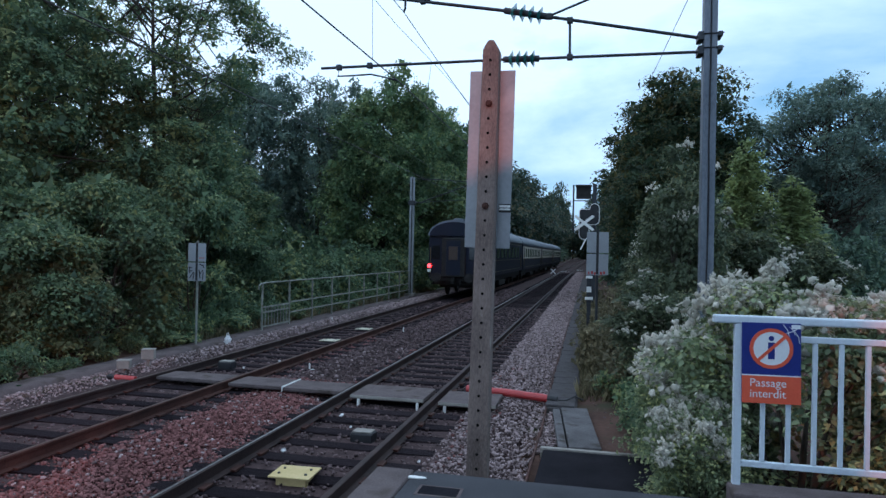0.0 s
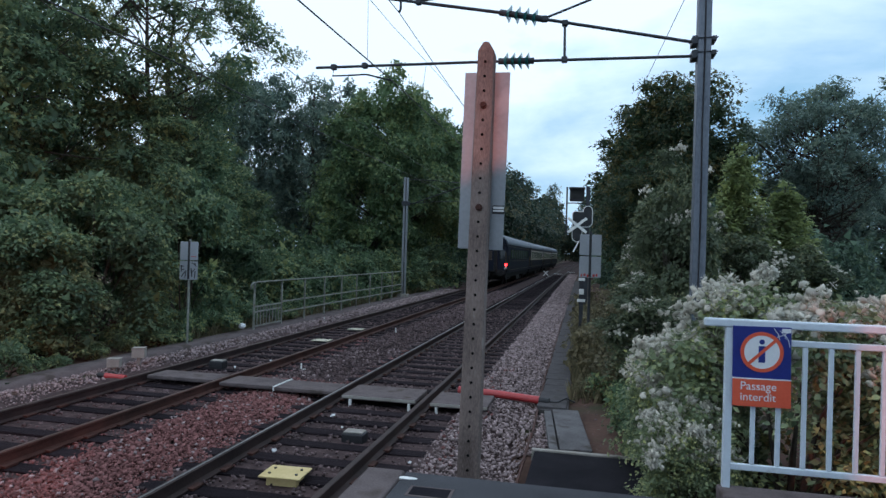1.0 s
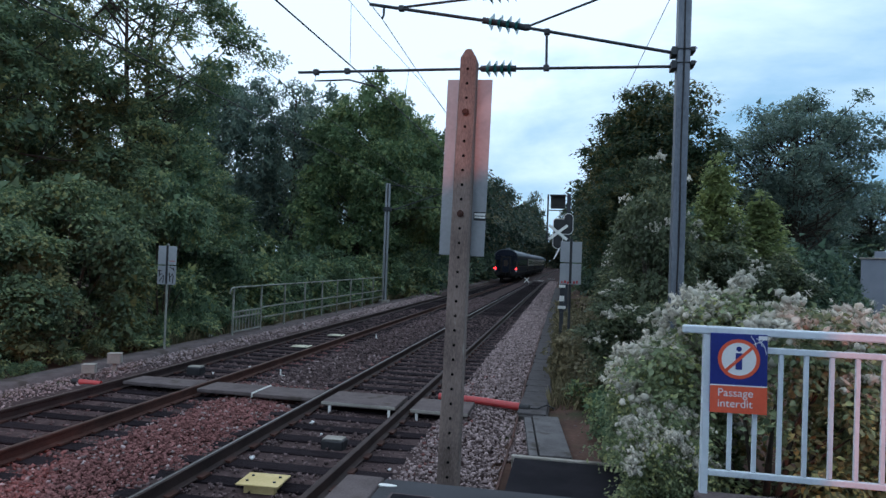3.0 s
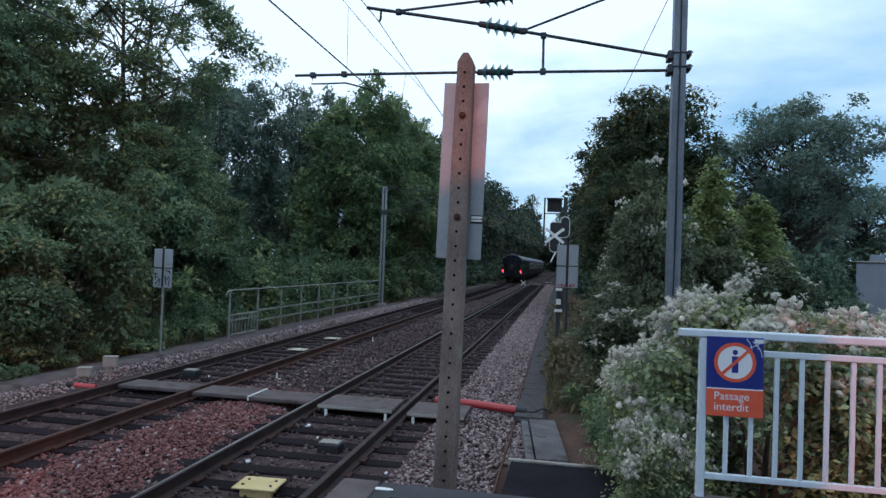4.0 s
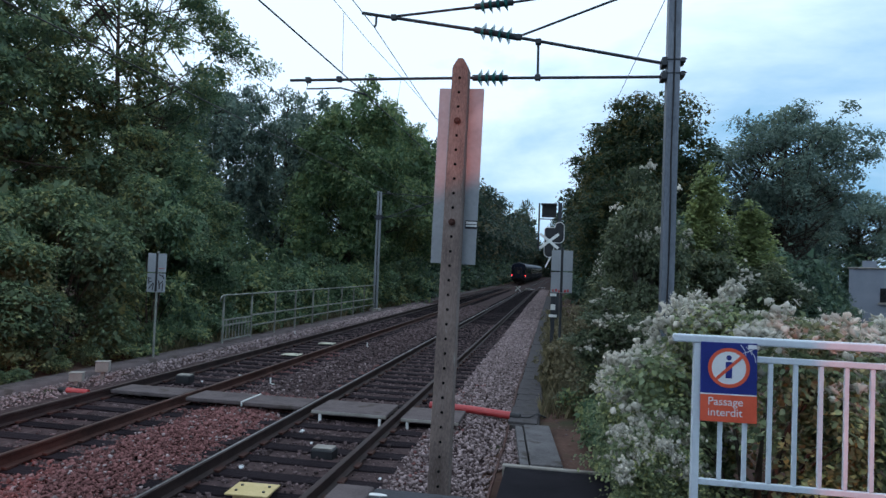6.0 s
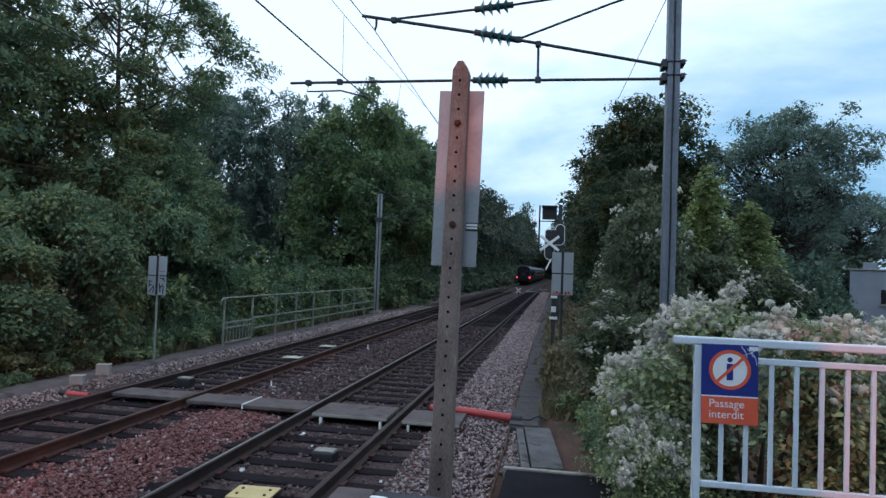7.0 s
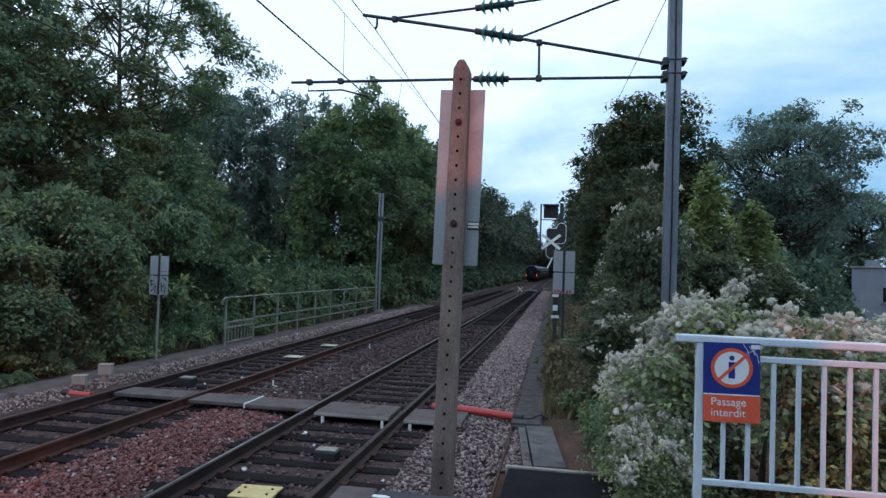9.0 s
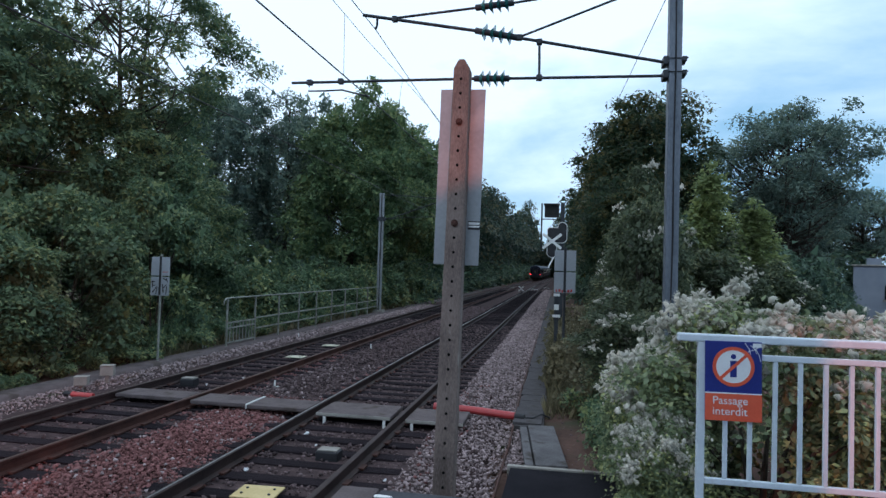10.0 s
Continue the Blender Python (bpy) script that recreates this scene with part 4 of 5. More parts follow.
def leaf_mesh(name, centres, radii, counts, size, mat, parent, rng, flat=0.75, label="", droop=0.0, spray=10, folded=False):
    """Leaves in layered sprays: each spray a loose tilted fan of small blades, with larger shaded leaves inside the clump."""
    fans = np.maximum(2, (np.asarray(counts) / spray).astype(int))
    C = np.repeat(centres, fans, axis=0)
    R = np.repeat(radii, fans)
    m = len(C)
    d = unit(rng.normal(size=(m, 3)) + np.array([0, 0, 0.2]))
    S = C + d * (R * rng.random(m) ** 0.36)[:, None] * np.array([1, 1, flat])
    up = unit(d * 0.75 + rng.normal(0, 0.28, (m, 3)) + np.array([0, 0, 0.85]))
    ax = d + rng.normal(0, 0.5, (m, 3)) - np.array([0, 0, 0.25 + droop])
    ax = unit(ax - up * (ax * up).sum(1)[:, None])
    bx_ = np.cross(up, ax)
    n = m * spray
    reach = np.repeat(size * rng.uniform(1.3, 2.6, m), spray)
    u, v = rng.normal(0, 0.75, n) * reach, rng.normal(0, 0.5, n) * reach
    S, up, ax, bx_ = (np.repeat(q, spray, axis=0) for q in (S, up, ax, bx_))
    P = S + ax * u[:, None] + bx_ * v[:, None] + up * (rng.normal(0, 0.22, n) * reach - 0.12 * np.abs(u) ** 2 / reach)[:, None]
    a = ax * 0.8 + bx_ * np.sign(v)[:, None] * 0.6 + rng.normal(0, 0.45, (n, 3))
    nn = unit(up + rng.normal(0, 0.32, (n, 3)))
    s = size * rng.uniform(0.6, 1.3, n)
    k = max(1, int(m * 0.55))
    pick = rng.integers(0, len(centres), k)
    P = np.concatenate([P, np.asarray(centres)[pick] + rng.normal(0, 0.3, (k, 3)) * np.asarray(radii)[pick][:, None]])
    a = np.concatenate([a, rng.normal(size=(k, 3))])
    nn = np.concatenate([nn, unit(rng.normal(size=(k, 3)))])
    s = np.concatenate([s, size * (rng.uniform(1.0, 1.4, k) if folded else rng.uniform(1.8, 2.8, k))])[:, None]
    n += k
    a = unit(a - nn * (a * nn).sum(1)[:, None])
    b = np.cross(nn, a)
    if folded:
        V = np.stack([P, P + a * s * 0.42 + b * s * 0.34 + nn * s * 0.1, P + a * s, P + a * s * 0.42 - b * s * 0.34 + nn * s * 0.1], 1).reshape(-1, 3)
        k = 4 * np.arange(n)[:, None]
        F = np.concatenate([k + np.array([0, 1, 2]), k + np.array([0, 2, 3])])
    else:
        V = np.stack([P - b * s * 0.36, P + b * s * 0.36, P + a * s], 1).reshape(-1, 3)
        F = np.arange(3 * n).reshape(-1, 3)
    return mesh_object(name, V, F, mat, parent, label)


def crown_centres(rng, n, lo, hi, rx, ry, shell=0.5, lumps=5, profile=None):
    """Clump centres inside an uneven crown from height lo to hi."""
    out = []
    lump = rng.normal(size=(lumps, 3))
    lump /= np.linalg.norm(lump, axis=1)[:, None]
    while len(out) < n:
        d = rng.normal(size=3)
        d /= np.linalg.norm(d)
        bulge = 0.72 + 0.38 * max(0.0, float((lump @ d).max()) - 0.45) / 0.55
        r = (shell + (1 - shell) * rng.random()) * bulge
        z = (d[2] * r + 1) / 2
        w = profile(z) if profile else 1.0
        out.append((d[0] * r * rx * w, d[1] * r * ry * w, lo + (hi - lo) * min(1.05, max(0.0, z))))
    return np.array(out)


def tree(name, seed, H, lo, rx, ry, clumps, per, size, mat, label, category="tree", trunk=0.2, stems=1, clump_r=0.8, limbs=22, shell=0.45, profile=None, group="", steep=0.75, fork=0.85, spread=1.3, flat=0.55):
    rng = np.random.default_rng(seed)
    rr = random.Random(seed)
    t = thing(name, pose(0, 0, 0), label, category, group)
    C = crown_centres(rng, clumps, lo, H, rx, ry, shell, profile=profile)
    bm = bmesh.new()
    heads = []
    for s in range(stems):
        a = rr.uniform(0, 6.28)
        off = 0.0 if stems == 1 else 0.22
        pts = []
        for k in range(8):
            q = k / 7
            pts.append((off * math.cos(a) * (1 + 2.2 * q) + rr.uniform(-0.08, 0.08) * q, off * math.sin(a) * (1 + 2.2 * q) + rr.uniform(-0.08, 0.08) * q, -0.3 + (H * 0.86 + 0.3) * q))
        tube(bm, pts, trunk / math.sqrt(stems), 8, 0.03)
        heads.append(pts)
    part("trunk", bm, M_bark, t, smooth=True)
    bl = bmesh.new()
    for i in range(min(limbs, clumps)):
        c = Vector(C[i])
        pts = heads[i % stems]
        want = max(lo * rr.uniform(fork, spread), c.z - math.hypot(c.x, c.y) * steep)
        want = min(want, max(lo * fork, c.z - 0.4 * math.hypot(c.x, c.y)))
        q = min(0.98, max(0.1, (want + 0.3) / (H * 0.86 + 0.3))) * 7
        k = min(6, int(q))
        s = Vector(pts[k]).lerp(Vector(pts[k + 1]), q - k)
        mid = s.lerp(c, 0.5) + Vector((rr.uniform(-0.2, 0.2), rr.uniform(-0.2, 0.2), -0.15 - 0.05 * (c - s).length))
        tube(bl, [s, s.lerp(mid, 0.5), mid, c], trunk * 0.18, 5, 0.010)
        for j in range(2):
            best = min((Vector(C[rr.randrange(clumps)]) for _ in range(12)), key=lambda v: (v - mid).length)
            tube(bl, [mid, mid.lerp(best, 0.55) + Vector((0, 0, -0.08)), best], trunk * 0.13, 4, 0.008)
    part("limb", bl, M_bark, t, smooth=True)
    radii = clump_r * rng.uniform(0.6, 1.25, clumps)
    leaf_mesh("crown", C, radii, np.maximum(8, (per * (radii / clump_r) ** 2).astype(int)), size, mat, t, rng, flat=flat)
    return t


def seed_heads(C, R, parent, rng, each, r):
    """Woolly seed heads: drifts of soft round tufts edged with short plumes. C, R: the drifts; r: a tuft's radius."""
    bm = bmesh.new()
    bmesh.ops.create_icosphere(bm, subdivisions=1, radius=1)
    bm.verts.index_update()
    v0 = np.array([v.co[:] for v in bm.verts])
    f0 = np.array([[v.index for v in f.verts] for f in bm.faces])
    bm.free()
    C = np.repeat(C, each, axis=0) + rng.normal(size=(len(C) * each, 3)) * np.repeat(R, each)[:, None] * np.array([0.6, 0.6, 0.36])
    n, m = len(C), len(v0)
    R = r * rng.uniform(0.5, 1.15, n)
    q = unit(rng.normal(size=(n, 3, 3)))
    V = C[:, None, :] + np.einsum("nij,kj->nki", q, v0) * (R[:, None] * 0.85)[:, :, None] * rng.uniform(0.6, 1.1, (n, m, 1))
    F = (f0[None] + (m * np.arange(n))[:, None, None]).reshape(-1, 3)
    k = 18
    d = unit(rng.normal(size=(n, k, 3)))
    p = C[:, None, :] + d * (R[:, None, None] * 0.55)
    e = unit(np.cross(d, rng.normal(size=(n, k, 3))))
    L = R[:, None, None] * rng.uniform(0.35, 0.62, (n, k, 1))
    W = np.stack([p - e * L * 0.2, p + e * L * 0.2, p + d * L + e * L * 0.25], 2).reshape(-1, 3)
    F2 = np.arange(n * k * 3).reshape(-1, 3) + n * m
    mesh_object("seed_head", np.concatenate([V.reshape(-1, 3), W]), np.concatenate([F, F2]), L_fluff, parent, "fluffy silver-grey seed heads")


def conifer(seed, H, R, mat, label):
    """A pointed young conifer with tiers of drooping sprays."""
    rng = np.random.default_rng(seed)
    t = thing("larch_tree", pose(0, 0, 0), label, "tree")
    part("trunk", tb([(0, 0, -0.3), (0.02, 0.03, H * 0.5), (0, 0, H)], 0.06, 7, 0.008), M_bark, t)
    bl = bmesh.new()
    C, rad = [], []
    z = 0.5
    while z < H * 0.97:
        w = R * (1 - z / H) ** 0.9
        for j in range(7):
            a = rng.uniform(0, 6.28)
            ln = w * rng.uniform(0.7, 1.2)
            tip = (ln * math.cos(a), ln * math.sin(a), z + 0.12 * ln)
            tube(bl, [(0, 0, z), tip], 0.014, 4, 0.003)
            for q in np.linspace(0.3, 1.0, max(2, int(ln / 0.16))):
                C.append((tip[0] * q, tip[1] * q, z + (tip[2] - z) * q - 0.05))
                rad.append(0.07 + 0.12 * (1 - z / H))
        z += 0.17
    C.append((0, 0, H))
    rad.append(0.06)
    tagged(part("limb", bl, M_bark, t), kind="stuff")
    leaf_mesh("crown", np.array(C), np.array(rad), np.full(len(C), 40), 0.085, mat, t, rng, flat=0.7, droop=0.5)
    return t


def shrub(name, seed, rx, ry, H, clumps, per, size, mat, label, category="shrub", clump_r=0.5, group="", shell=0.6, fluff=0, lo=0.15, fluff_r=0.2, each=40, tuft=0.06, folded=False, flat=0.55):
    rng = np.random.default_rng(seed)
    rr = random.Random(seed)
    t = thing(name, pose(0, 0, 0), label, category, group)
    C = crown_centres(rng, clumps, lo - 0.25 * H, H, rx, ry, shell, lumps=7)
    C = C[C[:, 2] > lo * 0.5]
    radii = clump_r * rng.uniform(0.6, 1.2, len(C))
    bm = bmesh.new()
    for i in range(min(16, len(C))):
        c = Vector(C[i])
        tube(bm, [(c.x * 0.1, c.y * 0.1, -0.2), (c.x * 0.45, c.y * 0.45, c.z * 0.55), c], 0.03, 5, 0.006)
    part("stem", bm, M_bark, t)
    leaf_mesh("crown", C, radii, np.maximum(8, (per * (radii / clump_r) ** 2).astype(int)), size, mat, t, rng, folded=folded, flat=flat)
    if fluff:
        # seed heads sit in drifts on the outside of the growth
        out = C[np.argsort(-((C[:, 0] / rx) ** 2 + (C[:, 1] / ry) ** 2 + (C[:, 2] / H) ** 2))][: max(4, int(len(C) * 0.55))]
        out = out[rng.random(len(out)) < 0.12 + 0.85 * out[:, 2] / H]
        pick = rng.integers(0, len(out), fluff)
        d = rng.normal(size=(fluff, 3))
        d[:, 2] = np.abs(d[:, 2]) * 0.8
        d /= np.linalg.norm(d, axis=1)[:, None]
        fc = out[pick] + d * (clump_r * rng.uniform(0.75, 1.15, fluff))[:, None]
        seed_heads(fc, fluff_r * rng.uniform(0.55, 1.25, fluff), t, rng, each, tuft)
    return t


def place(ob, rows):
    """The first row moves the thing itself, the rest get copies: x, y, z, turn, width and height scales."""
    for k, (x, y, z, rz, s, h) in enumerate(rows):
        o = copy_thing(ob, Matrix.Identity(4)) if k else ob
        o.matrix_basis = pose(x, y, z, 0, 0, rz) @ Matrix.Diagonal((s, s, h, 1))


def left_growth():
    big = tree("ash_tree", 5, 16.2, 6.0, 4.5, 4.3, 160, 330, 0.105, L_near, "tall green ash tree with open crown and twin trunks", stems=2, trunk=0.25, clump_r=0.7, limbs=60, shell=0.6, steep=0.9, fork=0.85, spread=2.0, flat=0.42,
               profile=lambda z: 0.5 + 0.5 * min(1.0, z / 0.4))
    place(big, [(-15.9, 22.0, -0.5, 20, 1.0, 1.0)])
    mid = tree("maple_tree", 6, 11.0, 1.2, 3.2, 3.2, 105, 420, 0.125, L_near, "dense green broadleaf tree on the embankment", trunk=0.2, clump_r=0.85, limbs=30, shell=0.6, group="embankment trees", flat=0.46)
    place(mid, [(-17.3, 17.0, -0.5, 0, 1.0, 1.12), (-21.6, 20.2, -0.6, 80, 1.25, 1.36), (-20.2, 15.0, -0.5, 200, 1.1, 1.2), (-14.7, 20.7, -0.5, 70, 0.84, 0.76), (-16.9, 20.0, -0.5, 250, 0.75, 0.62), (-16.6, 25.5, -0.5, 160, 0.9, 0.78), (-20.6, 27.5, -0.5, 140, 1.1, 0.86), (-18.3, 28.0, -0.5, 290, 0.95, 0.78)])
    low = shrub("hedge_shrub", 7, 1.8, 1.8, 4.4, 46, 560, 0.105, L_near, "dense green shrub along the walkway", clump_r=0.6, group="walkway shrubs", shell=0.72)
    place(low, [(-12.15, 18.2, -0.4, 0, 1.02, 1.32), (-12.7, 15.0, -0.4, 90, 1.05, 1.15), (-12.5, 12.6, -0.4, 200, 0.9, 0.85), (-14.9, 18.6, -0.4, 300, 1.2, 1.4), (-15.2, 14.2, -0.4, 50, 1.25, 1.3), (-12.9, 21.0, -0.4, 130, 0.95, 0.95), (-14.3, 12.0, -0.4, 10, 0.95, 1.0)])
    pale = shrub("hazel_shrub", 17, 1.15, 1.2, 2.5, 34, 330, 0.085, L_pale, "yellowing hazel shrub at the edge of the walkway", clump_r=0.42)
    place(pale, [(-11.75, 12.6, -0.4, 0, 1.0, 1.0)])
    bram = shrub("bramble", 8, 2.2, 1.8, 2.3, 75, 170, 0.13, L_near, "low tangled brambles behind the bridge railing", clump_r=0.5, group="brambles")
    place(bram, [(-13.0, 24.6, -0.4, 0, 1.1, 1.2), (-12.8, 28.2, -0.4, 120, 1.15, 1.35), (-12.8, 32.0, -0.4, 210, 1.25, 1.3), (-12.5, 36.0, -0.3, 40, 1.3, 1.2), (-12.6, 41.0, -0.3, 310, 1.5, 1.4), (-12.2, 48, -0.3, 80, 1.6, 1.5), (-17, 45, -0.4, 50, 1.8, 2.2), (-20.5, 38, -0.4, 150, 1.8, 2.1), (-25, 36, -0.4, 250, 1.8, 2.1)])


def back_growth():
    a = tree("wood_tree", 9, 13.5, 1.5, 4.4, 4.4, 130, 230, 0.18, L_blue, "tall dark tree at the edge of the wood", trunk=0.25, clump_r=1.0, limbs=30, shell=0.45, group="woodland trees")
    place(a, [(-22.6, 40.0, -0.5, 0, 0.95, 1.26), (-18.6, 42.5, -0.5, 100, 0.9, 1.22), (-27.5, 40, -0.5, 220, 1.0, 0.66), (-19.0, 52, -0.5, 60, 1.2, 1.15), (-27, 60, -0.5, 10, 1.4, 1.0), (-35, 58, -0.5, 100, 1.4, 1.0)])
    b = tree("lime_tree", 10, 14.0, 1.2, 4.4, 4.4, 150, 310, 0.19, L_mid, "tall broad green tree beside the line", trunk=0.28, clump_r=1.0, limbs=26, shell=0.6, group="woodland trees")
    place(b, [(-13.4, 41.0, -0.4, 0, 0.95, 1.12), (-13.4, 50.0, -0.4, 140, 1.05, 1.22), (-12.8, 60.0, -0.3, 250, 1.1, 1.25)])
    f = tree("wood_tree", 19, 13, 0.6, 4.4, 4.4, 80, 100, 0.42, L_autumn, "far tree with turning leaves beside the line", trunk=0.25, clump_r=1.35, limbs=14, shell=0.6, group="woodland trees")
    rows = []
    rr = random.Random(77)
    y = 70.0
    while y < 245:
        s = 1.0 + (y - 70) * 0.0028
        for side in (-1, 1):
            edge = -9.3 if side < 0 else 0.9
            w = s * rr.uniform(0.95, 1.12)
            rows.append((edge + side * 4.5 * w + bend(y), y + rr.uniform(-2, 2) + (4 if side > 0 else 0), rise(y) - 0.3, rr.uniform(0, 360), w, w * rr.uniform(1.02, 1.22)))
        y += 9.5 * s
    rows += [(5.2, 58, -0.2, 20, 0.95, 1.05), (-13.4, 292, 1.5, 90, 1.25, 2.55), (4.0, 290, 1.5, 30, 1.6, 1.5), (16, 280, 1.5, 150, 1.6, 1.5), (-22, 290, 1.5, 250, 1.8, 1.9), (-1.5, 278, 1.2, 10, 1.1, 1.0), (7, 274, 1.2, 80, 1.2, 1.1), (-6.2, 262, 1.2, 200, 1.25, 1.12), (-0.6, 262, 1.2, 20, 1.25, 1.12), (-10.5, 270, 1.2, 110, 1.3, 1.3), (0.4, 266, 1.2, 310, 1.0, 1.95), (19.5, 60, -0.3, 40, 0.9, 0.9)]
    place(f, rows)
    u = shrub("undergrowth", 21, 2.6, 3.6, 3.2, 50, 80, 0.36, L_dark, "dark undergrowth beside the line", clump_r=0.9, group="undergrowth")
    rows = [(21.0, 56, -0.3, 70, 1.5, 1.5), (-15.8, 54, -0.4, 20, 1.4, 1.35), (-18.0, 62, -0.4, 200, 1.5, 1.4), (-24, 68, -0.4, 90, 1.8, 1.6), (-3, 272, 1.2, 100, 2.4, 1.6), (9, 266, 1.2, 0, 2.4, 1.6), (-15, 270, 1.2, 60, 2.4, 1.6)]
    y = 54.0
    while y < 235:
        s = 1.0 + (y - 54) * 0.004
        for side in (-1, 1):
            edge = -9.7 if side < 0 else 1.0
            rows.append((edge + side * 2.9 * s + bend(y), y, rise(y) - 0.3, 180 * rr.randrange(2) + rr.uniform(-12, 12), s, s * rr.uniform(0.85, 1.2)))
        y += 8.0 * s
    place(u, rows)


def right_growth():
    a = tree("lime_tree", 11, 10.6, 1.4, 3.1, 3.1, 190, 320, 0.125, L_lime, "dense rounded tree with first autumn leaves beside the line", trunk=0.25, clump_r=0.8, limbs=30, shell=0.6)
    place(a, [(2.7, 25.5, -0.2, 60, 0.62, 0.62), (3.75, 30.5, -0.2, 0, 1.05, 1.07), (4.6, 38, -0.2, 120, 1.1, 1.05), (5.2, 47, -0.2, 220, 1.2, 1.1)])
    b = tree("robinia_tree", 12, 10.9, 3.0, 3.8, 3.6, 150, 320, 0.105, L_blue, "airy robinia tree with visible branches", trunk=0.25, clump_r=0.74, limbs=150, shell=0.5, flat=0.45)
    place(b, [(10.3, 32.0, -0.2, 0, 1.05, 1.08), (24.5, 58.0, -0.2, 90, 1.2, 1.05), (16.2, 50, -0.2, 190, 1.2, 1.0), (31.5, 62.0, -0.2, 30, 1.2, 1.1)])
    c = shrub("buddleia", 13, 1.0, 1.6, 4.2, 100, 330, 0.085, L_tall, "tall bush overgrown with silvery climber seed heads", clump_r=0.36, fluff=26, fluff_r=0.17, each=16, tuft=0.055, group="climber bushes", shell=0.68)
    place(c, [(1.9, 14.4, -0.25, 0, 0.82, 1.2), (1.35, 12.2, -0.25, 140, 0.7, 0.55), (3.0, 15.6, -0.2, 60, 0.95, 0.9), (2.2, 18.6, -0.2, 200, 1.0, 0.95), (4.6, 16.4, -0.2, 100, 0.9, 0.85)])
    d = shrub("climber_bush", 14, 1.35, 1.0, 2.05, 105, 190, 0.072, L_clem, "bush smothered in silvery old-man's-beard seed heads", clump_r=0.3, fluff=64, fluff_r=0.17, each=26, tuft=0.058, folded=True, group="climber bushes", lo=0.1, shell=0.72)
    place(d, [(2.05, 7.0, -0.05, 0, 1.0, 1.0), (1.3, 8.1, -0.2, 150, 0.72, 0.8), (3.7, 7.4, -0.05, 200, 1.05, 0.95), (0.98, 6.3, -0.1, 250, 0.42, 0.5)])
    f = conifer(15, 5.4, 1.15, L_light, "young yellow-green conifer with a pointed top")
    place(f, [(3.62, 16.6, -0.2, 0, 1.25, 0.97), (4.75, 17.0, -0.2, 130, 1.25, 0.82)])
    g = shrub("hedge_shrub", 16, 2.0, 1.8, 3.0, 80, 200, 0.13, L_dark, "dark green shrub behind the climber bushes", clump_r=0.55)
    place(g, [(7.2, 20.5, -0.2, 0, 0.8, 1.05), (6.0, 22, -0.2, 90, 1.2, 1.2), (7.4, 25, -0.2, 30, 1.0, 1.0), (4.2, 24, -0.2, 220, 1.2, 1.5), (13.2, 33, -0.2, 120, 0.6, 0.5), (8.6, 31, -0.2, 10, 1.4, 1.5), (15.2, 41, -0.2, 60, 1.1, 1.15), (11.8, 38, -0.2, 160, 1.2, 1.2), (15.5, 50, -0.2, 260, 1.3, 1.7)])


def verge_weeds():
    w = shrub("verge_weed", 23, 0.55, 0.9, 0.75, 30, 130, 0.07, L_near, "leafy weeds spilling over the walkway edge", "weeds", clump_r=0.22, group="verge weeds")
    rr = random.Random(5)
    place(w, [(-10.72 + rr.uniform(-0.15, 0.1), 9.0 + 1.25 * k, -0.3, rr.uniform(0, 360), rr.uniform(0.7, 1.2) * (0.5 if k in (2, 3, 4) else 1.0), rr.uniform(0.7, 1.4) * (0.5 if k in (2, 3, 4) else 1.0)) for k in range(24)]
          + [(0.98, 8.75, -0.2, 20, 0.6, 0.5), (1.1, 9.6, -0.2, 110, 0.8, 0.8), (0.95, 10.6, -0.2, 230, 0.75, 0.9), (0.8, 11.7, -0.2, 300, 0.7, 0.9)])
    w = shrub("dry_weed", 24, 0.5, 0.9, 0.8, 30, 60, 0.09, L_grass, "withered brown weeds beside the cable walkway", "weeds", clump_r=0.22, group="withered weeds")
    place(w, [(0.5 + rr.uniform(-0.12, 0.2) + 0.02 * k, 12.2 + 1.1 * k, -0.25, rr.uniform(0, 360), rr.uniform(0.8, 1.2), rr.uniform(0.9, 1.9)) for k in range(13)])


verge_weeds()
left_growth()
back_growth()
right_growth()


def grass_strip():
    rng = np.random.default_rng(40)
    n = 6000
    x = np.concatenate([rng.uniform(-10.6, -10.1, n // 2), rng.uniform(-0.14, 0.7, n - n // 2)])
    y = np.concatenate([rng.uniform(15.5, 45, n // 2), rng.uniform(11.3, 26, n - n // 2)])
    h = rng.uniform(0.1, 0.42, n)
    a = rng.uniform(0, 6.28, n)
    P = np.stack([x, y, np.full(n, -0.25)], 1)
    lean = np.stack([np.cos(a), np.sin(a), np.zeros(n)], 1)
    side = np.stack([-np.sin(a), np.cos(a), np.zeros(n)], 1) * 0.012
    up = np.array([0, 0, 1.0])
    V = np.stack([P - side, P + side, P + up * h[:, None] * 0.6 + lean * h[:, None] * 0.15 + side * 0.7, P + up * h[:, None] + lean * h[:, None] * 0.4], 1).reshape(-1, 3)
    k = 4 * np.arange(n)[:, None]
    F = np.concatenate([k + np.array([0, 1, 2]), k + np.array([0, 2, 3])])
    ob = mesh_object("dry_grass", V, F, L_grass)
    tagged(ob, "dry yellowed grass and weeds on the verge", "grass", kind="stuff")


grass_strip()

# ---- signal, marker cross, house ----


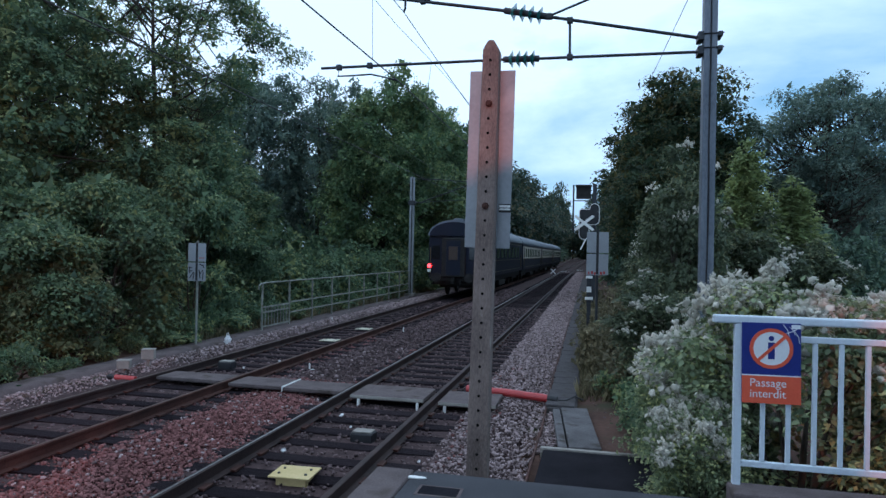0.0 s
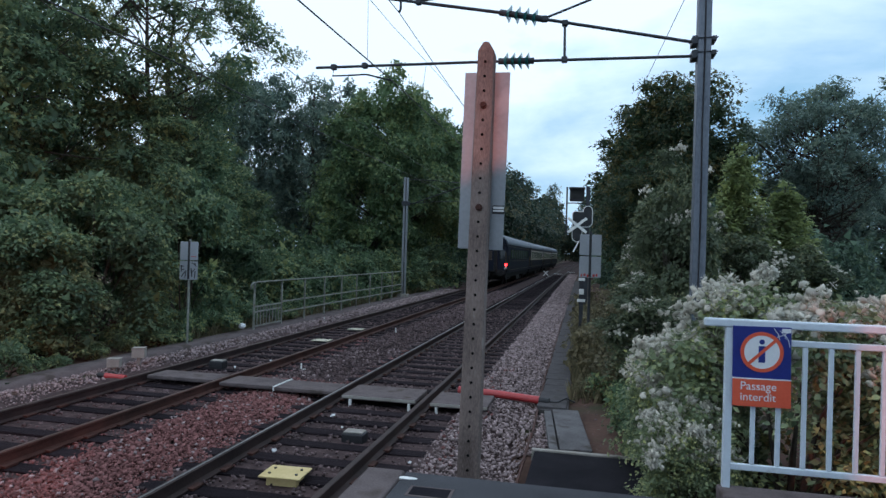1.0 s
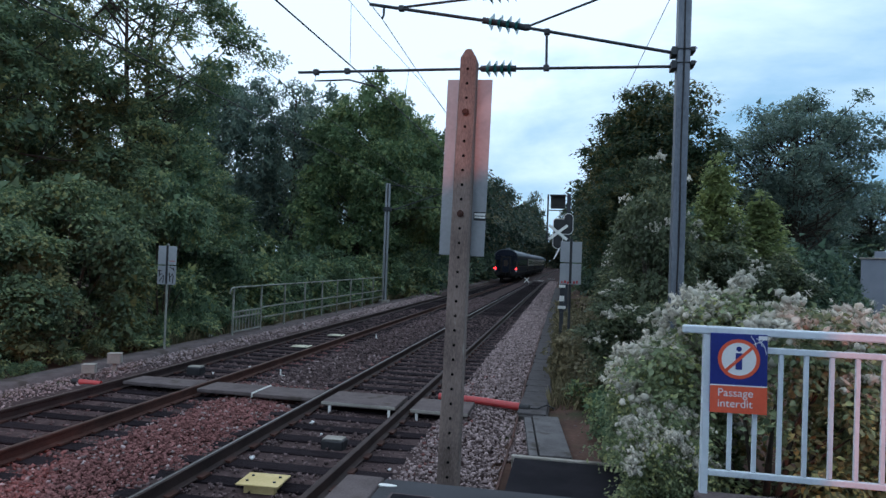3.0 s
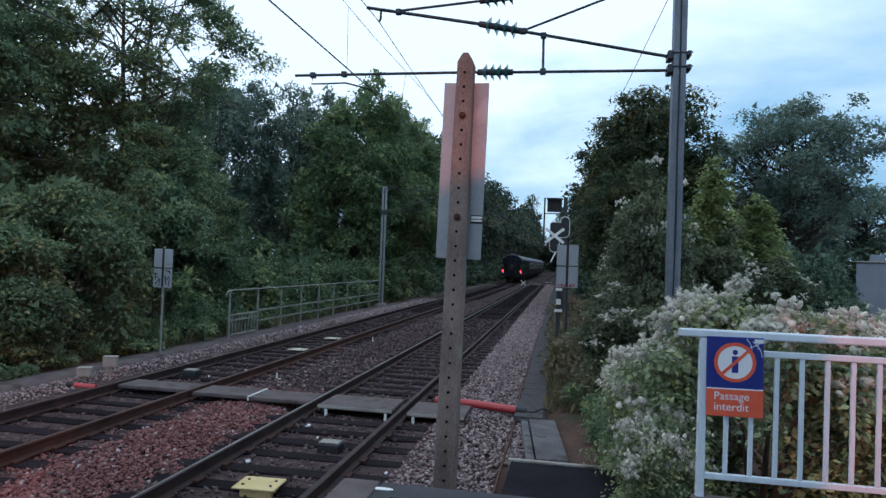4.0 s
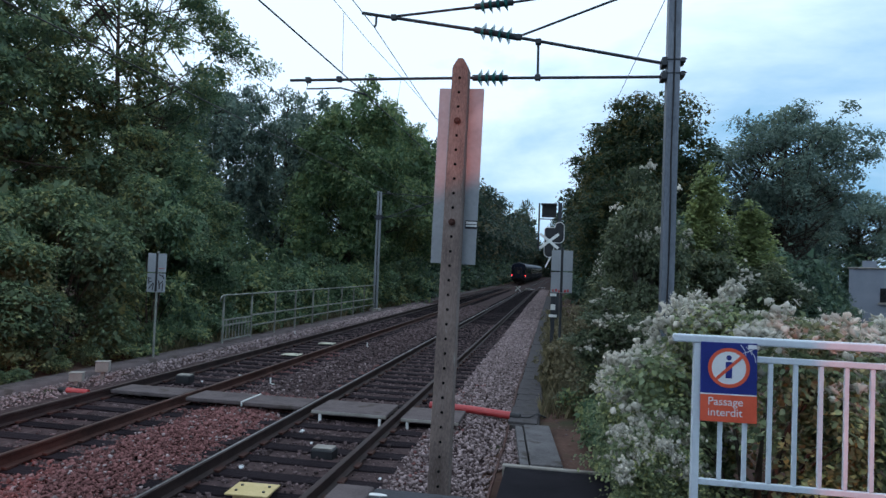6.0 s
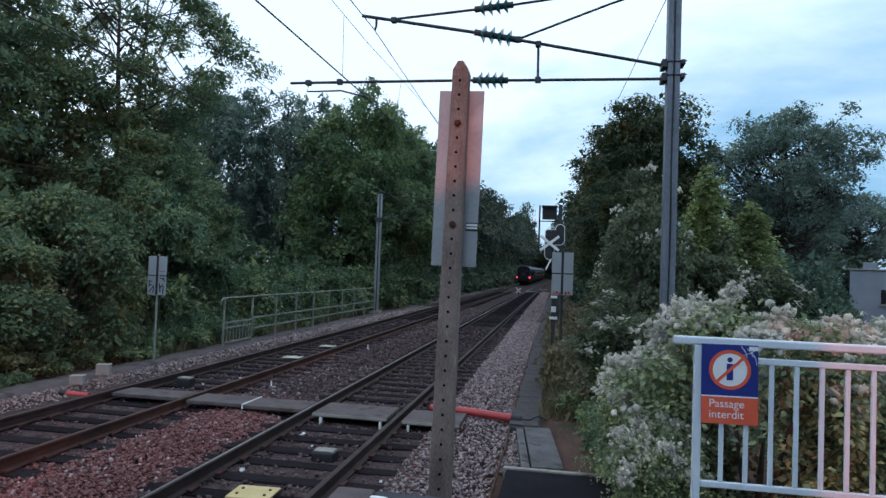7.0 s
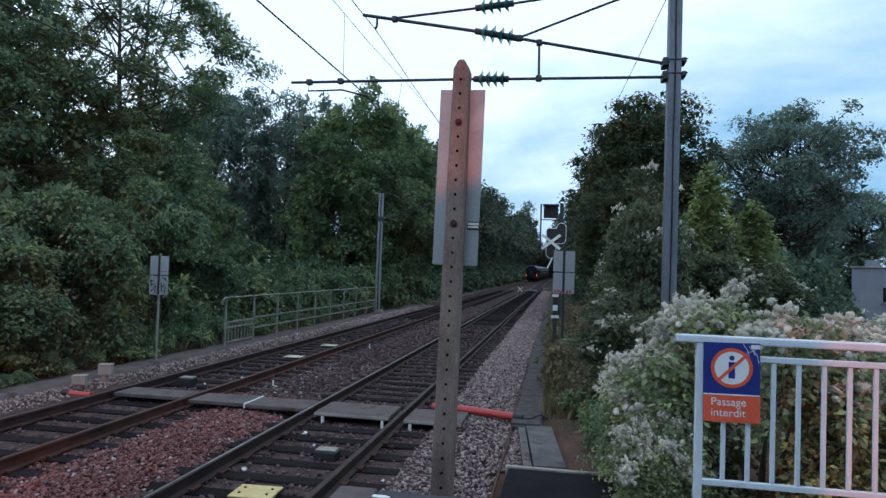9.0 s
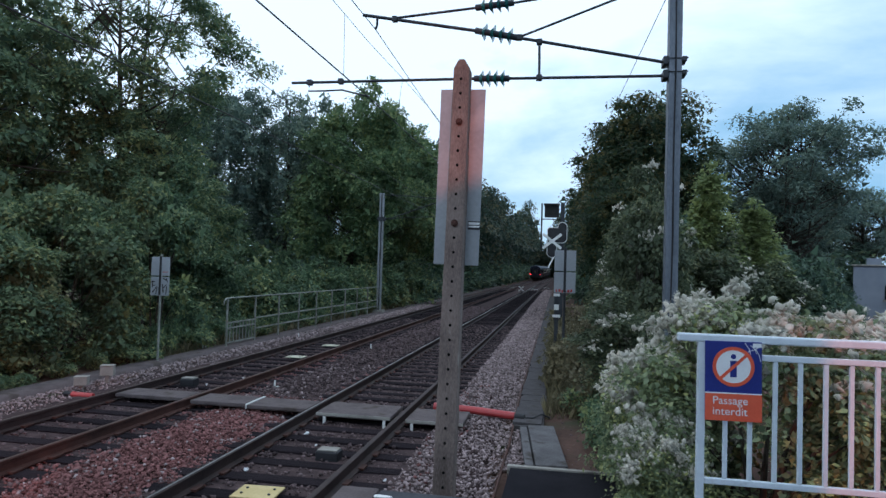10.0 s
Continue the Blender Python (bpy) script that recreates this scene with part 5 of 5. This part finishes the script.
def signal():
    t = thing("railway_signal", pose(0.0, 24.0, -0.1), "black signal head with white border, crossed out of use", "railway signal")
    part("post", bx((0.1, -0.06, 0), (0.24, 0.06, 5.0), 0.01), M_dark_steel, t)
    def board(name, s, y0, y1, mat, label):
        bm = bmesh.new()
        loop = []
        for cx, cz, r, a0, a1 in ((-0.185, 3.165, 0.185, 180, 360), (0.175, 3.69, 0.175, 270, 360), (0.175, 4.115, 0.175, 0, 180), (-0.26, 3.98, 0.11, 90, 180)):
            if a0 == 270:
                loop += [(s, 3.515 - s)]
            if a0 == 90:
                loop += [(-s, 4.09 + s)]
            for k in range(9):
                a = radians(a0 + (a1 - a0) * k / 8)
                loop.append((cx + (r + s) * math.cos(a), cz + (r + s) * math.sin(a)))
        va = [bm.verts.new((x, y0, z)) for x, z in loop]
        vb = [bm.verts.new((x, y1, z)) for x, z in loop]
        bm.faces.new(va)
        bm.faces.new(vb)
        for i in range(len(loop)):
            j = (i + 1) % len(loop)
            bm.faces.new((va[i], va[j], vb[j], vb[i]))
        bmesh.ops.triangulate(bm, faces=bm.faces[:])
        return part(name, bm, mat, t, label)
    board("border", 0.0, -0.12, -0.10, M_white, "white border")
    board("target_board", -0.024, -0.135, -0.121, M_black, "black target board")
    for a in (38, -38):
        bm = bx((-0.42, -0.17, -0.05), (0.42, -0.15, 0.05), 0.005)
        bmesh.ops.rotate(bm, cent=(0, 0, 0), matrix=Matrix.Rotation(radians(a), 3, "Y"), verts=bm.verts)
        bmesh.ops.translate(bm, vec=(-0.185, -0.03 * (a > 0), 3.58), verts=bm.verts)
        part("cross_bar", bm, M_white, t, "white bar of the out-of-use cross")
    bm = bx((-0.48, -0.15, 4.46), (0.04, 0.15, 4.92), 0.02)
    box(bm, (-0.51, -0.3, 4.89), (0.07, 0.15, 4.94), 0.005)
    part("lamp_box", bm, M_black, t)
    part("lamp_window", bx((-0.44, -0.156, 4.52), (0.0, -0.151, 4.84)), M_bogie, t)
    part("ladder_rail", tb([(-0.58, 0.1, 3.3), (-0.58, 0.1, 4.98)], 0.03, 8), M_dark_steel, t)
    for z in (3.4, 4.4):
        part("ladder_bracket", tb([(-0.58, 0.1, z), (0.17, 0.1, z)], 0.02, 6), M_dark_steel, t)
    part("pointer", tb([(-0.12, -0.12, 3.0), (-0.3, -0.12, 2.62)], 0.03, 6), M_white, t)


def marker_post():
    t = thing("marker_post", pose(0.02, 17.0, -0.1), "short dark trackside post with white bands", "marker post")
    part("post", bx((-0.05, -0.05, 0), (0.05, 0.05, 1.2), 0.01), M_dark_steel, t)
    for z, w in ((1.86, 0.08), (1.58, 0.06), (1.32, 0.1)):
        part("band", bx((-w, -0.07, z - (0.03 if z != 1.58 else 0.1)), (w, -0.052, z + 0.04)), M_white, t)
    part("cabinet", bx((-0.06, -0.05, 1.2), (0.06, 0.05, 1.95), 0.01), M_dark_steel, t)


def ground_cross():
    t = thing("marker_cross", pose(-3.62, 69.0, 0.0), "small white cross marker between the tracks", "marker")
    for a in (45, -45):
        bm = bx((-0.36, -0.03, -0.05), (0.36, 0.03, 0.05))
        bmesh.ops.rotate(bm, cent=(0, 0, 0), matrix=Matrix.Rotation(radians(a), 3, "Y"), verts=bm.verts)
        bmesh.ops.translate(bm, vec=(0, 0.07 * (a > 0), 0.62), verts=bm.verts)
        part("arm", bm, M_white, t)
    part("stake", tb([(0, 0, -0.2), (0, 0, 0.6)], 0.03, 6), M_dark_steel, t)


def house():
    t = thing("house", pose(18.9, 46.0, -0.5, 0, 0, -24), "flat-roofed blue-grey rendered house beyond the trees", "house")
    part("wall", bx((0, 0, 0), (14, 8, 3.9), 0.03), M_house, t)
    part("roof", bx((-0.1, -0.1, 3.91), (14.2, 8.2, 4.0), 0.03), M_concrete, t)
    w = part("window", bx((1.7, -0.06, 1.8), (5.6, -0.002, 2.7), 0.01), M_window, t)
    part("sill", bx((1.6, -0.2, 1.68), (5.8, -0.062, 1.79), 0.01), M_concrete, w)
    part("chimney", bx((0.7, 1, 4.01), (1.5, 2, 4.45), 0.02), M_house, t)


signal()
marker_post()
ground_cross()
house()

# added unseen screens behind the camera that shape where the lamp's light falls
def screen_slab(name, pv):
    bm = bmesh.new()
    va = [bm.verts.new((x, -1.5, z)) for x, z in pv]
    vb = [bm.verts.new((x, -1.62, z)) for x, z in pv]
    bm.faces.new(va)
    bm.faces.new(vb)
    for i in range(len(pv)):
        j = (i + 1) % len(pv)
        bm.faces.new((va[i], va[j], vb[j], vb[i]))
    tagged(part(name, bm, M_screen), "plain grey lamp screen added out of view", "wall", kind="structure")


screen_slab("wall_shelter_south", [(0.40, 0.6), (1.68, 0.6), (1.68, 6.2), (0.80, 6.2), (0.80, 3.72), (0.40, 3.55)])
screen_slab("wall_shelter_header", [(1.684, 3.3), (2.0, 3.3), (2.0, 6.2), (1.684, 6.2)])
screen_slab("wall_shelter_east", [(2.004, 0.6), (6.0, 0.6), (6.0, 6.2), (2.004, 6.2)])
screen_slab("wall_shelter_west", [(-0.95, 0.6), (0.396, 0.6), (0.396, 7.0), (-0.95, 7.0)])

# ---- the train ----
COACH = 22.4


def coach(first):
    """A heritage coach, its tail end at y = 0, wheels on z = 0."""
    t = thing("coach", pose(0, 0, 0), "midnight-blue heritage coach with brass lining and red tail lamps" if first else "blue and cream heritage coach with grey roof", "train coach", "train coaches")
    L, W = COACH - 0.7, 1.38
    body = [(-W, 1.0), (W, 1.0), (W, 3.05), (W - 0.06, 3.2), (-W + 0.06, 3.2), (-W, 3.05)]
    def extrude(pts, y0, y1):
        bm = bmesh.new()
        a = [bm.verts.new((x, y0, z)) for x, z in pts]
        b = [bm.verts.new((x, y1, z)) for x, z in pts]
        bm.faces.new(a)
        bm.faces.new(b)
        for i in range(len(pts)):
            j = (i + 1) % len(pts)
            bm.faces.new((a[i], a[j], b[j], b[i]))
        return bm
    part("body", extrude(body, 0, L), M_train_blue, t)
    arc = [((W + 0.04) * math.cos(a), 3.205 + 0.85 * math.sin(a)) for a in (math.pi * k / 16 for k in range(17))]
    part("roof", extrude(arc, -0.12, L + 0.1), M_train_roof, t, "light grey arched roof")
    part("end_cornice", extrude([((W - 0.04) * math.cos(a), 3.206 + 0.74 * math.sin(a)) for a in (math.pi * k / 16 for k in range(17))], -0.16, -0.121), M_train_blue, t)
    part("roof_vent", bx((-0.2, 0.5, 4.0), (0.3, 1.4, 4.16), 0.04), M_train_roof, t)
    for k in range(1, 6):
        part("roof_vent", bx((-0.2, k * 3.6, 4.0), (0.2, k * 3.6 + 0.5, 4.13), 0.03), M_train_roof, t)
    for s in (-1, 1):
        x = s * W
        if not first:
            part("cream_panel", bx((x - 0.012, 0.3, 1.95), (x + 0.012, L - 0.3, 3.0)), M_cream, t, "cream upper side panel")
        for z in (1.2, 1.9, 3.02):
            part("lining", bx((x - 0.016, 0.15, z), (x + 0.016, L - 0.15, z + 0.025)), M_gold, t)
        n = 9
        for k in range(n):
            y = 2.2 + k * (L - 4.0) / n
            w = part("window", bx((x - 0.022, y, 2.05), (x + 0.022, y + 1.2, 2.85), 0.01), M_window, t)
        for y in (0.7, L - 1.4):
            d = part("door", bx((x - 0.02, y, 1.05), (x + 0.02, y + 0.7, 2.95), 0.01), M_train_blue, t)
            part("handle", tb([(x + s * 0.06, y - 0.08, 1.3), (x + s * 0.06, y - 0.08, 2.3)], 0.02, 6), M_gold, d)
        part("step_board", bx((x - 0.06 * (s > 0) - 0.0, 0.6, 0.62), (x + 0.06, 1.6, 0.68)), M_bogie, t)
    # gangway and end details
    g = part("gangway", bx((-0.62, -0.32, 1.05), (0.62, -0.002, 3.1), 0.05), M_bogie, t, "dark folded gangway bellows")
    part("end_door", bx((-0.38, -0.345, 1.15), (0.38, -0.322, 2.95), 0.01), M_train_blue, g)
    part("door_window", bx((-0.24, -0.36, 1.95), (0.24, -0.346, 2.65), 0.02), M_door_glass, g, "dim brown door window")
    for s in (-1, 1):
        part("end_window", bx((s * 1.0 - 0.22, -0.02, 1.95), (s * 1.0 + 0.22, -0.002, 2.7), 0.01), M_window, t)
        b = part("buffer", tb([(s * 0.875, 0.0, 1.03), (s * 0.875, -0.45, 1.03)], 0.09, 12), M_bogie, t)
        part("buffer_head", tb([(s * 0.875, -0.45, 1.03), (s * 0.875, -0.5, 1.03)], 0.24, 18), M_bogie, b)
        part("grab_rail", tb([(s * 1.28, -0.07, 1.2), (s * 1.28, -0.07, 2.6)], 0.018, 6), M_gold, t)
        if first:
            h = part("tail_lamp", bx((s * 1.3 - 0.1, -0.2, 1.42), (s * 1.3 + 0.1, -0.003, 1.78), 0.02), M_bogie, t, "tail lamp housing")
            part("lens", tb([(s * 1.3, -0.203, 1.62), (s * 1.3, -0.23, 1.62)], 0.11, 16), M_tail, h, "glowing red lens")
            part("plate", bx((s * 1.3 - 0.09, -0.222, 1.3), (s * 1.3 + 0.09, -0.204, 1.46)), M_white, h, "small white plate")
    part("headstock", bx((-1.3, -0.04, 0.82), (1.3, -0.003, 1.18), 0.02), M_bogie, t)
    part("coupling", bx((-0.08, -0.45, 0.7), (0.08, -0.041, 1.05), 0.02), M_bogie, t)
    part("brake_hose", tb([(0.35, -0.06, 0.95), (0.37, -0.2, 0.7), (0.3, -0.22, 0.45), (0.2, -0.1, 0.6)], 0.03, 6), M_bogie, t)
    part("underframe", bx((-1.2, 0.3, 0.62), (1.2, L - 0.3, 0.998), 0.02), M_bogie, t)
    part("battery_box", bx((-1.25, 8.5, 0.25), (1.25, 11.5, 0.61), 0.03), M_bogie, t)
    for yb in (3.3, L - 3.3):
        bg = part("bogie", bx((-1.1, yb - 1.7, 0.42), (1.1, yb + 1.7, 0.615), 0.03), M_bogie, t)
        for dy in (-1.25, 1.25):
            for s in (-1, 1):
                part("wheel", tb([(s * 0.70, yb + dy, 0.475), (s * 0.82, yb + dy, 0.475)], 0.47, 24), M_bogie, bg)
    return t




def plastic_bag():
    """A thin crumpled bag that the train's wind rolls along the walkway."""
    rr = random.Random(12)
    bm = bmesh.new()
    bmesh.ops.create_icosphere(bm, subdivisions=3, radius=0.11)
    for v in bm.verts:
        q = noise.noise(v.co * 22.0) * 0.045 + rr.uniform(-0.008, 0.008)
        v.co += v.co.normalized() * q
        v.co = Vector((v.co.x * 0.75, v.co.y * 0.7, v.co.z * 1.1))
    t = thing("plastic_bag", pose(0, 0, 0), "crumpled white plastic bag blown along the walkway", "plastic bag")
    part("film", bm, M_paper, t)
    part("handle_loop", tb([(-0.03, 0, 0.1), (-0.05, 0.01, 0.16), (0.0, 0.0, 0.19), (0.04, 0, 0.15), (0.03, 0, 0.1)], 0.009, 5), M_paper, t)
    return t


bag = plastic_bag()
coaches = [coach(True)]
other = coach(False)
coaches.append(other)
for k in range(2):
    coaches.append(copy_thing(other, Matrix.Identity(4)))


def tail_at(t):
    """Where the tail of the train is along the line at t seconds."""
    return TAIL0 + TAIL1 * t + TAIL2 * t * t


TAIL0, TAIL1, TAIL2 = 33.5, 16.1, -0.155


def motions():
    for k, c in enumerate(coaches):
        rows = []
        for i in range(21):
            t = 0.5 * i
            y = tail_at(t) + k * COACH
            rows.append((t, look((FAR + bend(y), y, rise(y)), (FAR + bend(y + 20), y + 20, rise(y + 20))) @ pose(0, 0, 0, -90, 0, 0)))
        walk(c, rows)
    walk(bag, [(0.0, pose(-9.2, 15.42, -0.1, 0, 0, 0)), (0.2, pose(-9.29, 15.79, -0.03, 50, 40, 10)), (0.4, pose(-9.38, 16.05, 0.0, 70, 10, 60)),
               (0.6, pose(-9.47, 16.53, 0.0, 20, 30, 110)), (0.8, pose(-9.56, 16.99, 0.03, -30, 0, 150)), (1.0, pose(-9.68, 17.45, 0.02, -70, 20, 190)),
               (1.2, pose(-9.85, 17.75, -0.07, -80, 30, 210)), (1.4, pose(-10.15, 17.95, -0.16, -85, 30, 225)), (1.7, pose(-10.4, 18.1, -0.2, -85, 30, 230)), (10.0, pose(-10.4, 18.1, -0.2, -85, 30, 230))])


motions()
